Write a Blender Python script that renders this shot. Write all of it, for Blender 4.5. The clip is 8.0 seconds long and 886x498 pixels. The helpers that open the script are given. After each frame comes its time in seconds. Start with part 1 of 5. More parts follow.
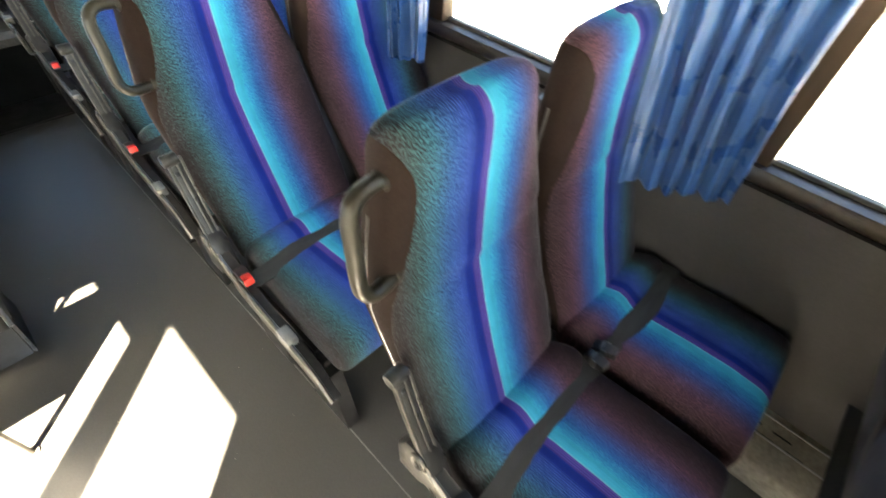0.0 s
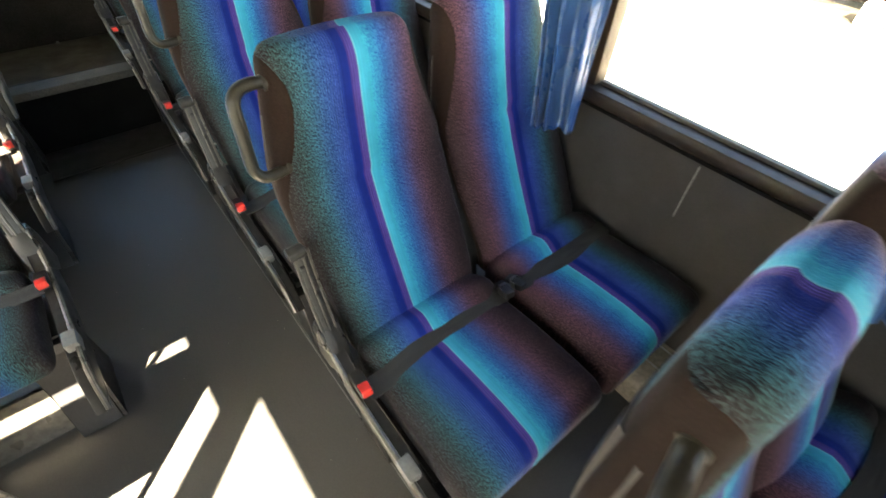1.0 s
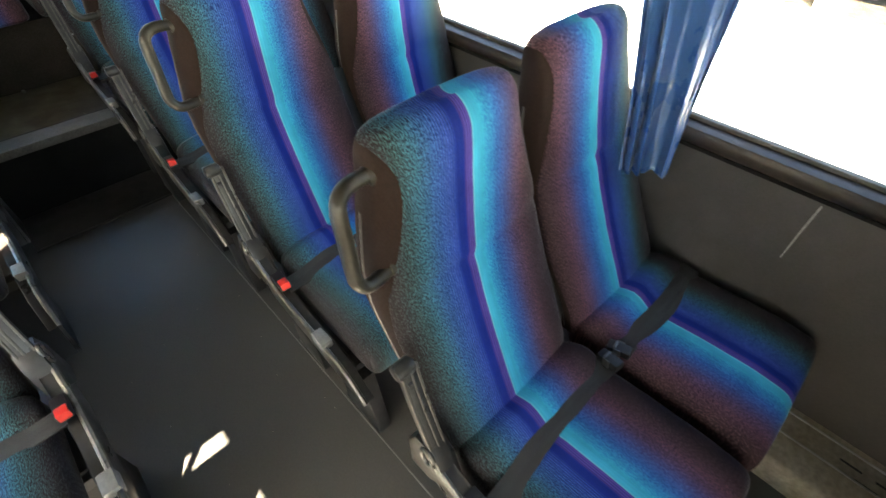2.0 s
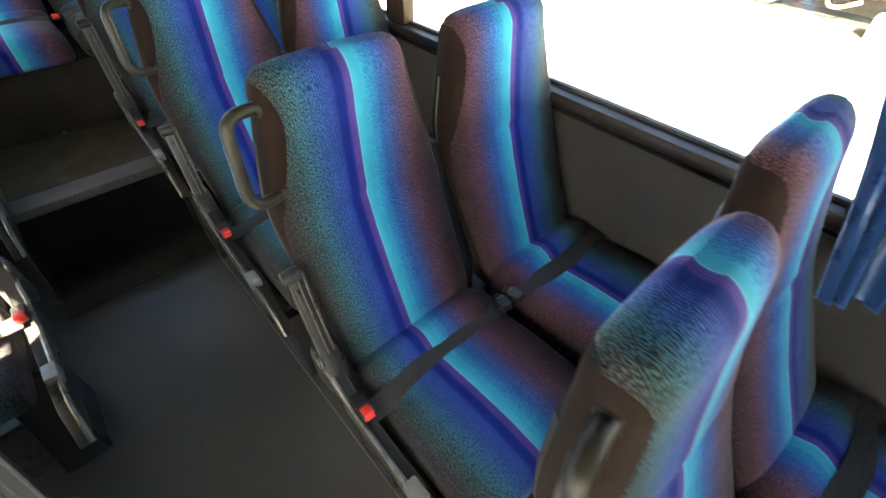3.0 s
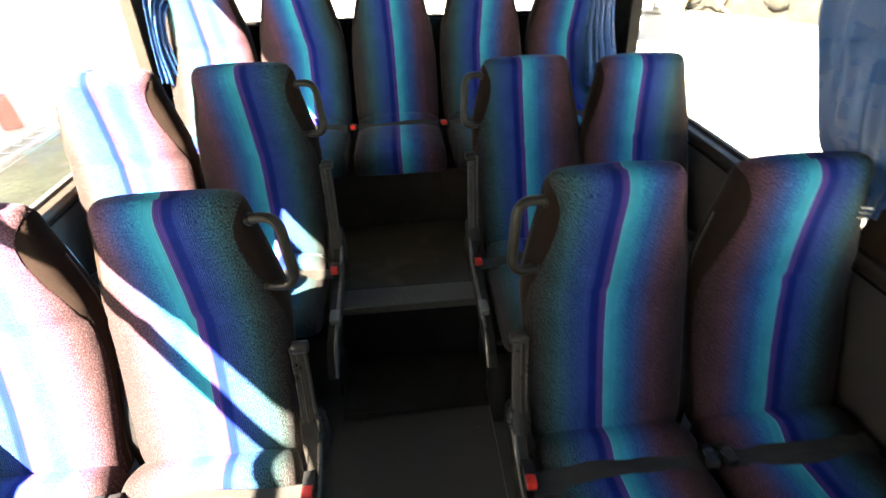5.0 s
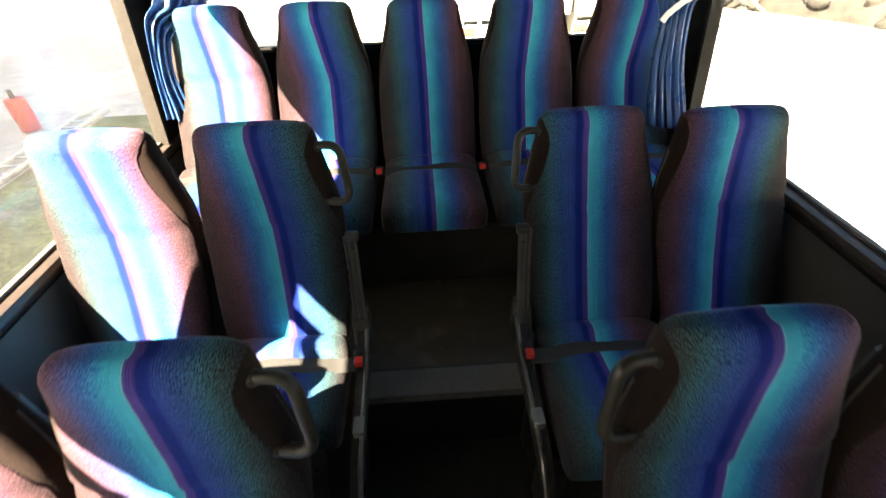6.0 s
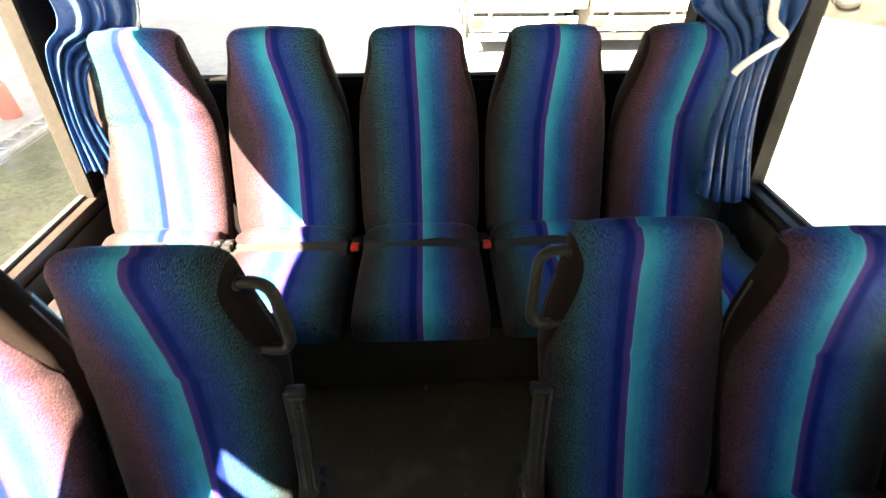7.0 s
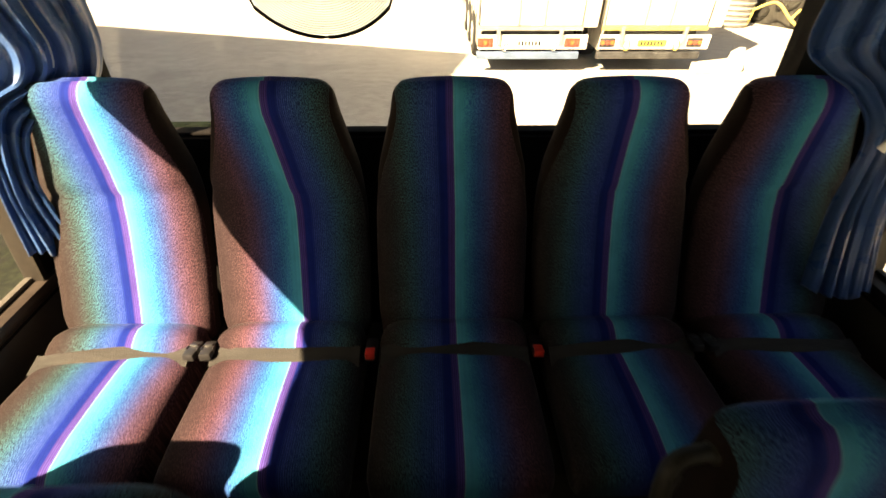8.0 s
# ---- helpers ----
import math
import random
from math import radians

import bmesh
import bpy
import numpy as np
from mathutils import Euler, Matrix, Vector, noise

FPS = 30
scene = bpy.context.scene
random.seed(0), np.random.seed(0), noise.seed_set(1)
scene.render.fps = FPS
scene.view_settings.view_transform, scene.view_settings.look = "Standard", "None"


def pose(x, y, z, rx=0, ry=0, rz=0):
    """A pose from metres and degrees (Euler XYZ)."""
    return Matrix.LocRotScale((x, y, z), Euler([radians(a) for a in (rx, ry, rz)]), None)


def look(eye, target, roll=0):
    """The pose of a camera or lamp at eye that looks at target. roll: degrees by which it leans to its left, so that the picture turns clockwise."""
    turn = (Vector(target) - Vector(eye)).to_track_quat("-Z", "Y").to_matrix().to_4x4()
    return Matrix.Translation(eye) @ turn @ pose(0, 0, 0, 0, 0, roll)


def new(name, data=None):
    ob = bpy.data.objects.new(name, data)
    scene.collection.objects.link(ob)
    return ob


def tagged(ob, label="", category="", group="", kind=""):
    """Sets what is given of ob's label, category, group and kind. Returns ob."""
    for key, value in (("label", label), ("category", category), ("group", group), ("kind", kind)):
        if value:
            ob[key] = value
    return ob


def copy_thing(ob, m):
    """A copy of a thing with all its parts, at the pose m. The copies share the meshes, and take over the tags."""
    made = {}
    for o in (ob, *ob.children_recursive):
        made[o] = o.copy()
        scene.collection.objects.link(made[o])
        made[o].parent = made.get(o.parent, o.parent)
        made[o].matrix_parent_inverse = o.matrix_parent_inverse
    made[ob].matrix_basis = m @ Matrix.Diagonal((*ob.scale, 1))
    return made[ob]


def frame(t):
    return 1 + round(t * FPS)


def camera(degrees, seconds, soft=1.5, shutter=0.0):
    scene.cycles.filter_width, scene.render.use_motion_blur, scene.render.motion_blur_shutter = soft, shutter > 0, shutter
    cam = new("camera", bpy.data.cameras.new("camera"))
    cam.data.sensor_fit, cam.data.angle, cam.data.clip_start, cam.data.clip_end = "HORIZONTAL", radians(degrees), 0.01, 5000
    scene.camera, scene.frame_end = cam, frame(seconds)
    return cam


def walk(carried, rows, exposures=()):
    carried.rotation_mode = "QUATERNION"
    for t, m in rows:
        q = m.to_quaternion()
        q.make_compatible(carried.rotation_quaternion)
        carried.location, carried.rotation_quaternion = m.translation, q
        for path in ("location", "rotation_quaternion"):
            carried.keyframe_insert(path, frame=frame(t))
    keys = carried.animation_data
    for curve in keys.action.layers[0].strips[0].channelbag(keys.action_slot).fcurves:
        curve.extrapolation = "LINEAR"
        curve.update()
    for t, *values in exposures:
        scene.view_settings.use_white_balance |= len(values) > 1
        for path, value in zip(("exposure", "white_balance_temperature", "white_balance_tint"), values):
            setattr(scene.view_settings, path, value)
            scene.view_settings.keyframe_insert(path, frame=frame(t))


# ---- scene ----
cam = camera(90.0, 8.0, shutter=0.35)
PATH = [
    (0, (0.053, 0.041, 1.446), (1.082, 0.908, -0.034), 5.2),
    (0.5, (0.1, 0.269, 1.456), (1.039, 1.258, -0.007), 3.4),
    (1, (0.084, 0.437, 1.446), (0.98, 1.482, -0.006), 2.9),
    (1.2, (0.07, 0.518, 1.441), (0.969, 1.566, -0.006), 1.5),
    (2.3, (0.032, 0.941, 1.446), (1.02, 1.909, 0.002), 1.3),
    (2.5, (0.049, 1.041, 1.463), (1.03, 2.045, 0.037), 1.4),
    (3, (0.088, 1.227, 1.441), (1.05, 2.285, 0.042), 1.0),
    (3.5, (0.081, 1.436, 1.448), (1.046, 2.486, 0.046), 1.1),
    (4, (0.022, 1.617, 1.482), (0.973, 2.733, 0.123), 3.2),
    (4.5, (0.024, 1.818, 1.516), (0.555, 3.266, 0.242), 0.6),
    (5, (0.034, 1.976, 1.590), (0.160, 3.561, 0.377), -1.5),
    (5.2, (0.011, 2.03, 1.591), (0.096, 3.644, 0.413), -1.1),
    (6.3, (-0.033, 2.552, 1.678), (0.026, 4.113, 0.429), -1.9),
    (6.5, (-0.036, 2.674, 1.658), (0.055, 4.229, 0.404), -1.2),
    (7, (0.037, 2.95, 1.712), (0.087, 4.487, 0.434), -0.1),
    (7.5, (0.017, 3.138, 1.713), (0.047, 4.712, 0.48), 0.1),
    (8, (-0.058, 3.376, 1.706), (-0.009, 4.943, 0.464), 0.4),
]
walk(cam, [(t, look(eye, target, roll)) for t, eye, target, roll in PATH],
     exposures=[(0.0, 6.12, 7250, 10), (1.0, 5.76, 7400, 10), (2.5, 5.74, 7150, 10), (3.5, 5.68, 7200, 10), (4.5, 4.88, 7300, 10), (5.0, 4.74, 7400, 11), (6.5, 4.22, 7550, 12), (7.0, 4.42, 7550, 12), (7.5, 3.48, 8450, 13), (8.0, 2.56, 10300, 16)])

# ---------------------------------------------------------------- light
SUN_TO = Vector((-0.74, -0.67, 1.0)).normalized()
world = bpy.data.worlds.new("world")
scene.world = world
world.use_nodes = True
wn = world.node_tree
sky = wn.nodes.new("ShaderNodeTexSky")
sky.sky_type = "NISHITA"
sky.sun_disc = False
sky.sun_elevation = math.asin(SUN_TO.z)
sky.sun_rotation = math.atan2(SUN_TO.x, SUN_TO.y)
sky.air_density, sky.dust_density, sky.ozone_density = 1.0, 3.0, 1.0
wn.links.new(sky.outputs[0], wn.nodes["Background"].inputs[0])
wn.nodes["Background"].inputs[1].default_value = 0.029
sun = new("sun", bpy.data.lights.new("sun", "SUN"))
sun.data.energy, sun.data.angle, sun.data.color = 5.0, radians(0.53), (1.0, 0.90, 0.75)
sun.matrix_world = look(SUN_TO * 20, (0, 0, 0))


# ---------------------------------------------------------------- materials
def mat(name, colour, rough=0.6, metal=0.0, spread=0.25, grain=60.0, big=4.0, bump=0.0, bump_scale=200.0, sheen=0.0, spec=0.5,
        trans=0.0, stretch=(1, 1, 1), wear=None, uneven=0.12):
    """A surface with two scales of variation: grain and broad patches; wear is a second colour in ragged patches."""
    m = bpy.data.materials.new(name)
    m.use_nodes = True
    t, bs = m.node_tree, m.node_tree.nodes["Principled BSDF"]
    co = t.nodes.new("ShaderNodeTexCoord")
    mp = t.nodes.new("ShaderNodeMapping")
    mp.inputs["Scale"].default_value = stretch
    t.links.new(co.outputs["Object"], mp.inputs[0])

    def tex(scale, detail=4):
        n = t.nodes.new("ShaderNodeTexNoise")
        n.inputs["Scale"].default_value, n.inputs["Detail"].default_value = scale, detail
        t.links.new(mp.outputs[0], n.inputs["Vector"])
        return n.outputs["Fac"]

    def ranged(src, lo, hi, a=0.3, b=0.7):
        n = t.nodes.new("ShaderNodeMapRange")
        t.links.new(src, n.inputs[0])
        for i, v in enumerate((a, b, lo, hi)):
            n.inputs[i + 1].default_value = v
        return n.outputs[0]

    mul = t.nodes.new("ShaderNodeMath")
    mul.operation = "MULTIPLY"
    t.links.new(ranged(tex(grain), 1 - spread, 1 + spread), mul.inputs[0])
    t.links.new(ranged(tex(big), 1 - spread, 1 + spread), mul.inputs[1])
    mix = t.nodes.new("ShaderNodeMix")
    mix.data_type, mix.blend_type = "RGBA", "MULTIPLY"
    mix.inputs["Factor"].default_value = 1.0
    mix.inputs["A"].default_value = (*colour, 1)
    t.links.new(mul.outputs[0], mix.inputs["B"])
    out = mix.outputs["Result"]
    if wear:
        mw = t.nodes.new("ShaderNodeMix")
        mw.data_type = "RGBA"
        mw.inputs["B"].default_value = (*wear[0], 1)
        t.links.new(ranged(tex(wear[1], 8), 0, wear[2], 0.55, 0.72), mw.inputs["Factor"])
        t.links.new(out, mw.inputs["A"])
        out = mw.outputs["Result"]
    t.links.new(out, bs.inputs["Base Color"])
    t.links.new(ranged(tex(big * 3), max(rough - uneven, 0.02), min(rough + uneven, 1)), bs.inputs["Roughness"])
    bs.inputs["Metallic"].default_value = metal
    bs.inputs["Specular IOR Level"].default_value = spec
    bs.inputs["Sheen Weight"].default_value = sheen
    if bump:
        bn = t.nodes.new("ShaderNodeBump")
        bn.inputs["Strength"].default_value, bn.inputs["Distance"].default_value = bump, 0.002
        t.links.new(tex(bump_scale), bn.inputs["Height"])
        t.links.new(bn.outputs[0], bs.inputs["Normal"])
    if trans:
        bs.inputs["Transmission Weight"].default_value = 0.0
        tr = t.nodes.new("ShaderNodeBsdfTranslucent")
        t.links.new(out, tr.inputs[0])
        ms = t.nodes.new("ShaderNodeMixShader")
        ms.inputs[0].default_value = trans
        t.links.new(bs.outputs[0], ms.inputs[1])
        t.links.new(tr.outputs[0], ms.inputs[2])
        t.links.new(ms.outputs[0], t.nodes["Material Output"].inputs[0])
    return m


def fabric(name="striped_plush"):
    """Plush seat cover: stripes across the seat from its UV map, flecked and with a short pile."""
    m = bpy.data.materials.new(name)
    m.use_nodes = True
    t, bs = m.node_tree, m.node_tree.nodes["Principled BSDF"]
    uv = t.nodes.new("ShaderNodeUVMap")
    sep = t.nodes.new("ShaderNodeSeparateXYZ")
    t.links.new(uv.outputs[0], sep.inputs[0])

    def noise_at(sx, sy, detail=3, rough=0.6):
        mp = t.nodes.new("ShaderNodeMapping")
        mp.inputs["Scale"].default_value = (sx, sy, 1)
        n = t.nodes.new("ShaderNodeTexNoise")
        n.noise_dimensions = "2D"
        n.inputs["Scale"].default_value, n.inputs["Detail"].default_value, n.inputs["Roughness"].default_value = 1.0, detail, rough
        t.links.new(uv.outputs[0], mp.inputs[0])
        t.links.new(mp.outputs[0], n.inputs["Vector"])
        return n.outputs["Fac"]

    def math_node(op, a, b):
        n = t.nodes.new("ShaderNodeMath")
        n.operation = op
        for i, v in enumerate((a, b)):
            if isinstance(v, (int, float)):
                n.inputs[i].default_value = v
            else:
                t.links.new(v, n.inputs[i])
        return n.outputs[0]

    def ramp(stops, src, mode="LINEAR"):
        r = t.nodes.new("ShaderNodeValToRGB")
        r.color_ramp.interpolation = mode
        while len(r.color_ramp.elements) < len(stops):
            r.color_ramp.elements.new(0.5)
        for e, (p, c) in zip(r.color_ramp.elements, stops):
            e.position, e.color = p, (*c, 1)
        t.links.new(src, r.inputs[0])
        return r.outputs[0]

    fleck = noise_at(205, 96, 3, 0.65)
    jitter = math_node("MULTIPLY", math_node("SUBTRACT", noise_at(60, 40, 3, 0.7), 0.5), 0.035)
    soft_u = math_node("ADD", sep.outputs[0], jitter)
    # the dark pile, the bright yarn that flecks it, and how much of the bright yarn shows
    pile = ramp([(0.0, (0.022, 0.015, 0.015)), (0.10, (0.019, 0.014, 0.016)), (0.17, (0.015, 0.015, 0.019)), (0.24, (0.010, 0.020, 0.050)), (0.30, (0.008, 0.028, 0.125)), (0.36, (0.010, 0.033, 0.180)), (0.40, (0.008, 0.028, 0.190)),
                 (0.540, (0.018, 0.28, 0.42)), (0.565, (0.012, 0.15, 0.34)), (0.605, (0.009, 0.070, 0.25)), (0.65, (0.014, 0.044, 0.19)), (0.71, (0.030, 0.030, 0.11)), (0.77, (0.036, 0.020, 0.042)), (0.87, (0.030, 0.0165, 0.020)),
                 (1.0, (0.023, 0.014, 0.016))], soft_u)
    yarn = ramp([(0.0, (0.042, 0.034, 0.032)), (0.07, (0.048, 0.055, 0.054)), (0.14, (0.046, 0.108, 0.114)), (0.21, (0.038, 0.142, 0.195)), (0.28, (0.036, 0.115, 0.28)), (0.36, (0.036, 0.074, 0.28)), (0.40, (0.014, 0.036, 0.22)),
                 (0.545, (0.024, 0.34, 0.47)), (0.585, (0.024, 0.24, 0.42)), (0.64, (0.034, 0.145, 0.36)), (0.70, (0.065, 0.100, 0.27)), (0.755, (0.125, 0.080, 0.155)), (0.82, (0.132, 0.061, 0.078)), (0.90, (0.088, 0.050, 0.053)), (1.0, (0.053, 0.039, 0.037))], soft_u)
    edge = ramp([(0.0, (0.57, 0.57, 0.57)), (0.10, (0.53, 0.53, 0.53)), (0.22, (0.48, 0.48, 0.48)), (0.34, (0.50, 0.50, 0.50)), (0.60, (0.48, 0.48, 0.48)), (0.72, (0.51, 0.51, 0.51)), (0.80, (0.50, 0.50, 0.50)),
                 (0.90, (0.55, 0.55, 0.55)), (1.0, (0.60, 0.60, 0.60))], sep.outputs[0])
    spots = math_node("ADD", math_node("MULTIPLY", math_node("SUBTRACT", fleck, edge), 8.5), 0.41)
    clamp = t.nodes.new("ShaderNodeClamp")
    t.links.new(spots, clamp.inputs[0])
    wide = t.nodes.new("ShaderNodeMix")
    wide.data_type = "RGBA"
    for key, src in (("Factor", clamp.outputs[0]), ("A", pile), ("B", yarn)):
        t.links.new(src, wide.inputs[key])
    narrow = ramp([(0.0, (0.012, 0.034, 0.19)), (0.385, (0.012, 0.034, 0.19)), (0.398, (0.004, 0.016, 0.155)), (0.440, (0.005, 0.018, 0.17)),
                   (0.447, (0.056, 0.036, 0.200)), (0.486, (0.072, 0.048, 0.230)), (0.4890, (0.16, 0.42, 0.50)), (0.4908, (0.16, 0.42, 0.50)), (0.4935, (0.034, 0.34, 0.48)), (0.535, (0.026, 0.31, 0.46))],
                  sep.outputs[0])
    mask = ramp([(0.0, (0, 0, 0)), (0.385, (0, 0, 0)), (0.40, (1, 1, 1)), (0.515, (1, 1, 1)), (0.545, (0, 0, 0))], sep.outputs[0])
    mul = t.nodes.new("ShaderNodeMix")
    mul.data_type = "RGBA"
    for key, src in (("Factor", mask), ("A", wide.outputs["Result"]), ("B", narrow)):
        t.links.new(src, mul.inputs[key])
    pins = math_node("SINE", math_node("MULTIPLY", sep.outputs[0], 2 * math.pi * 84), 0)
    pin_band = ramp([(0.0, (0, 0, 0)), (0.27, (0, 0, 0)), (0.31, (1, 1, 1)), (0.39, (1, 1, 1)), (0.40, (0, 0, 0)), (0.445, (0, 0, 0)), (0.45, (1, 1, 1)), (0.487, (1, 1, 1)), (0.49, (0, 0, 0))], sep.outputs[0])
    pin = math_node("ADD", math_node("MULTIPLY", math_node("MULTIPLY", pins, pin_band), 0.36), 1.0)
    patch = math_node("ADD", math_node("MULTIPLY", math_node("SUBTRACT", noise_at(9, 6, 3), 0.5), 0.5), 1.0)
    streaks = math_node("ADD", math_node("MULTIPLY", math_node("SUBTRACT", noise_at(70, 0.5, 2, 0.7), 0.5), 0.45), 1.0)
    both = math_node("MULTIPLY", math_node("MULTIPLY", pin, patch), streaks)
    fin = t.nodes.new("ShaderNodeMix")
    fin.data_type, fin.blend_type = "RGBA", "MULTIPLY"
    fin.inputs["Factor"].default_value = 1.0
    t.links.new(mul.outputs["Result"], fin.inputs["A"])
    t.links.new(both, fin.inputs["B"])
    t.links.new(fin.outputs["Result"], bs.inputs["Base Color"])
    bs.inputs["Roughness"].default_value = 0.85
    bs.inputs["Specular IOR Level"].default_value = 0.1
    bs.inputs["Sheen Weight"].default_value = 0.15
    bs.inputs["Sheen Roughness"].default_value = 0.27
    bs.inputs["Sheen Tint"].default_value = (0.9, 0.95, 1.0, 1)
    bn = t.nodes.new("ShaderNodeBump")
    bn.inputs["Strength"].default_value, bn.inputs["Distance"].default_value = 0.42, 0.003
    t.links.new(math_node("ADD", noise_at(150, 110, 3), math_node("MULTIPLY", noise_at(12, 9, 2), 1.5)), bn.inputs["Height"])
    t.links.new(bn.outputs[0], bs.inputs["Normal"])
    return m


M_FABRIC = fabric()
M_BROWN = mat("brown_velour", (0.018, 0.0108, 0.0085), 0.9, grain=300, spread=0.2, bump=0.3, bump_scale=500, sheen=0.03, spec=0.1)
M_SHELL = mat("dark_shell_plastic", (0.028, 0.024, 0.022), 0.45, grain=150, spread=0.12, bump=0.15, bump_scale=700)
M_RAIL = mat("worn_grey_metal", (0.060, 0.056, 0.047), 0.36, metal=0.25, grain=90, spread=0.3, wear=((0.045, 0.045, 0.045), 22, 0.8))
M_LIP = mat("pale_worn_lip", (0.12, 0.112, 0.094), 0.35, metal=0.3, grain=50, spread=0.3, wear=((0.06, 0.058, 0.052), 16, 0.85))
M_EDGE = mat("worn_plastic_edge", (0.019, 0.018, 0.0165), 0.38, grain=60, spread=0.3, wear=((0.065, 0.061, 0.052), 18, 0.6))
M_HANDLE = mat("grey_grab_plastic", (0.023, 0.020, 0.014), 0.40, grain=120, spread=0.15, spec=0.35, wear=((0.075, 0.068, 0.050), 25, 0.4))
M_BLACK = mat("black_plastic", (0.016, 0.016, 0.017), 0.45, grain=120, spread=0.2)
M_KNOB = mat("pale_grey_plastic", (0.17, 0.17, 0.16), 0.4, grain=120, spread=0.15)
M_BELT = mat("black_webbing", (0.030, 0.0295, 0.028), 0.6, grain=350, spread=0.25, bump=0.5, bump_scale=900, spec=0.3, stretch=(1, 6, 1))
M_RED = mat("red_plastic", (0.62, 0.030, 0.022), 0.35, grain=80, spread=0.1)
M_CHROME = mat("chrome", (0.20, 0.20, 0.195), 0.4, metal=1.0, grain=80, spread=0.1)
M_FLOOR = mat("dark_rubber_floor", (0.057, 0.056, 0.052), 0.32, grain=160, big=0.7, spread=0.12, bump=0.22, bump_scale=420, uneven=0.004)
M_STRIP = mat("black_floor_strip", (0.022, 0.020, 0.019), 0.6, grain=140, spread=0.3, bump=0.3, bump_scale=300)
M_PLAT = mat("brown_lino", (0.036, 0.029, 0.0155), 0.42, grain=120, big=3, spread=0.25, wear=((0.10, 0.09, 0.065), 7, 0.6), bump=0.15, bump_scale=300)
M_BASE = mat("dark_brown_base_carpet", (0.034, 0.030, 0.025), 0.95, grain=250, spread=0.3, bump=0.5, bump_scale=500, spec=0.1)
M_RISER = mat("black_carpet", (0.012, 0.012, 0.012), 0.95, grain=250, spread=0.35, bump=0.6, bump_scale=500, spec=0.1)
M_WALL = mat("grey_vinyl_panel", (0.056, 0.052, 0.048), 0.55, grain=220, big=1.6, spread=0.12, bump=0.18, bump_scale=650, wear=((0.13, 0.13, 0.13), 3, 0.3))
M_SILL = mat("brown_sill_plastic", (0.034, 0.025, 0.020), 0.48, grain=60, spread=0.2)
M_NOSING = mat("step_nosing_rubber", (0.105, 0.102, 0.092), 0.55, grain=140, spread=0.25, bump=0.2, bump_scale=300)
M_PILLAR = mat("brown_pillar_trim", (0.048, 0.030, 0.018), 0.6, spec=0.2, grain=40, spread=0.3, stretch=(1, 1, 0.15))
M_TRIM = mat("grey_brown_trim", (0.020, 0.017, 0.014), 0.6, grain=60, spread=0.2, spec=0.2)
M_DARK = mat("dark_trim", (0.010, 0.0095, 0.0095), 0.8, grain=100, spread=0.2, spec=0.08)
M_HEATER = mat("beige_heater_metal", (0.36, 0.33, 0.27), 0.42, metal=0.35, grain=70, spread=0.2, wear=((0.18, 0.16, 0.12), 14, 0.7))
M_CURTAIN = mat("blue_curtain_satin", (0.030, 0.105, 0.29), 0.32, grain=400, spread=0.12, trans=0.16, sheen=0.1, spec=0.7, bump=0.15, bump_scale=900)
M_TIE = mat("white_curtain_braid", (0.62, 0.62, 0.60), 0.7, grain=200, spread=0.15)
M_CEIL = mat("grey_ceiling_cloth", (0.05, 0.05, 0.05), 0.9, grain=200, spread=0.1)
M_YARD = mat("pale_concrete", (0.50, 0.482, 0.452), 0.9, grain=6, big=0.25, spread=0.14, wear=((0.33, 0.315, 0.295), 0.6, 0.5))
M_SEAL = mat("grey_window_seal", (0.085, 0.079, 0.070), 0.6, grain=90, spread=0.2)
# shade painted at the trailer; also the dark brown of rims and beam
M_SHADE_BROWN = mat("shade_and_dark_brown", (0.036, 0.029, 0.021), 0.95, grain=5, big=0.8, spread=0.4, spec=0.1, bump=0.6, bump_scale=12)
M_GRASS = mat("dry_grass", (0.085, 0.112, 0.040), 0.9, grain=18, big=1.2, spread=0.4, bump=0.8, bump_scale=40, wear=((0.16, 0.145, 0.095), 2.2, 0.8))
M_BANK = mat("brown_bank_earth", (0.020, 0.017, 0.013), 0.95, grain=4, big=0.6, spread=0.4, bump=0.8, bump_scale=10, wear=((0.040, 0.036, 0.026), 1.2, 0.7))
M_WHITE = mat("white_body_paint", (0.80, 0.80, 0.78), 0.5, grain=3, big=0.7, spread=0.06, wear=((0.55, 0.53, 0.50), 1.2, 0.5))
M_STREAK = mat("rust_streaked_paint", (0.66, 0.65, 0.60), 0.5, grain=9, big=2.0, spread=0.12, wear=((0.17, 0.14, 0.11), 2.6, 0.9), stretch=(1, 1, 0.12))
M_SCUFF = mat("pale_scuff", (0.30, 0.30, 0.29), 0.7, grain=120, spread=0.3)
M_YELLOW = mat("yellow_pipe_paint", (0.55, 0.42, 0.14), 0.5, grain=20, spread=0.15)
M_TANK = mat("grey_tank_plastic", (0.36, 0.34, 0.31), 0.55, grain=8, spread=0.12)
M_TYRE = mat("tyre_rubber", (0.022, 0.022, 0.022), 0.85, grain=40, spread=0.25)
M_STEEL = mat("dark_chassis_steel", (0.06, 0.06, 0.062), 0.6, metal=0.3, grain=20, spread=0.3)
M_BLUEBAR = mat("blue_bumper_paint", (0.13, 0.19, 0.30), 0.5, grain=10, spread=0.15)
M_LAMPRED = mat("red_lamp_lens", (0.50, 0.075, 0.05), 0.25, grain=20, spread=0.1)
M_LAMPORANGE = mat("orange_lamp_lens", (0.62, 0.14, 0.05), 0.25, grain=20, spread=0.1)
M_PLATE_Y = mat("yellow_plate", (0.66, 0.56, 0.10), 0.5, grain=20, spread=0.06)
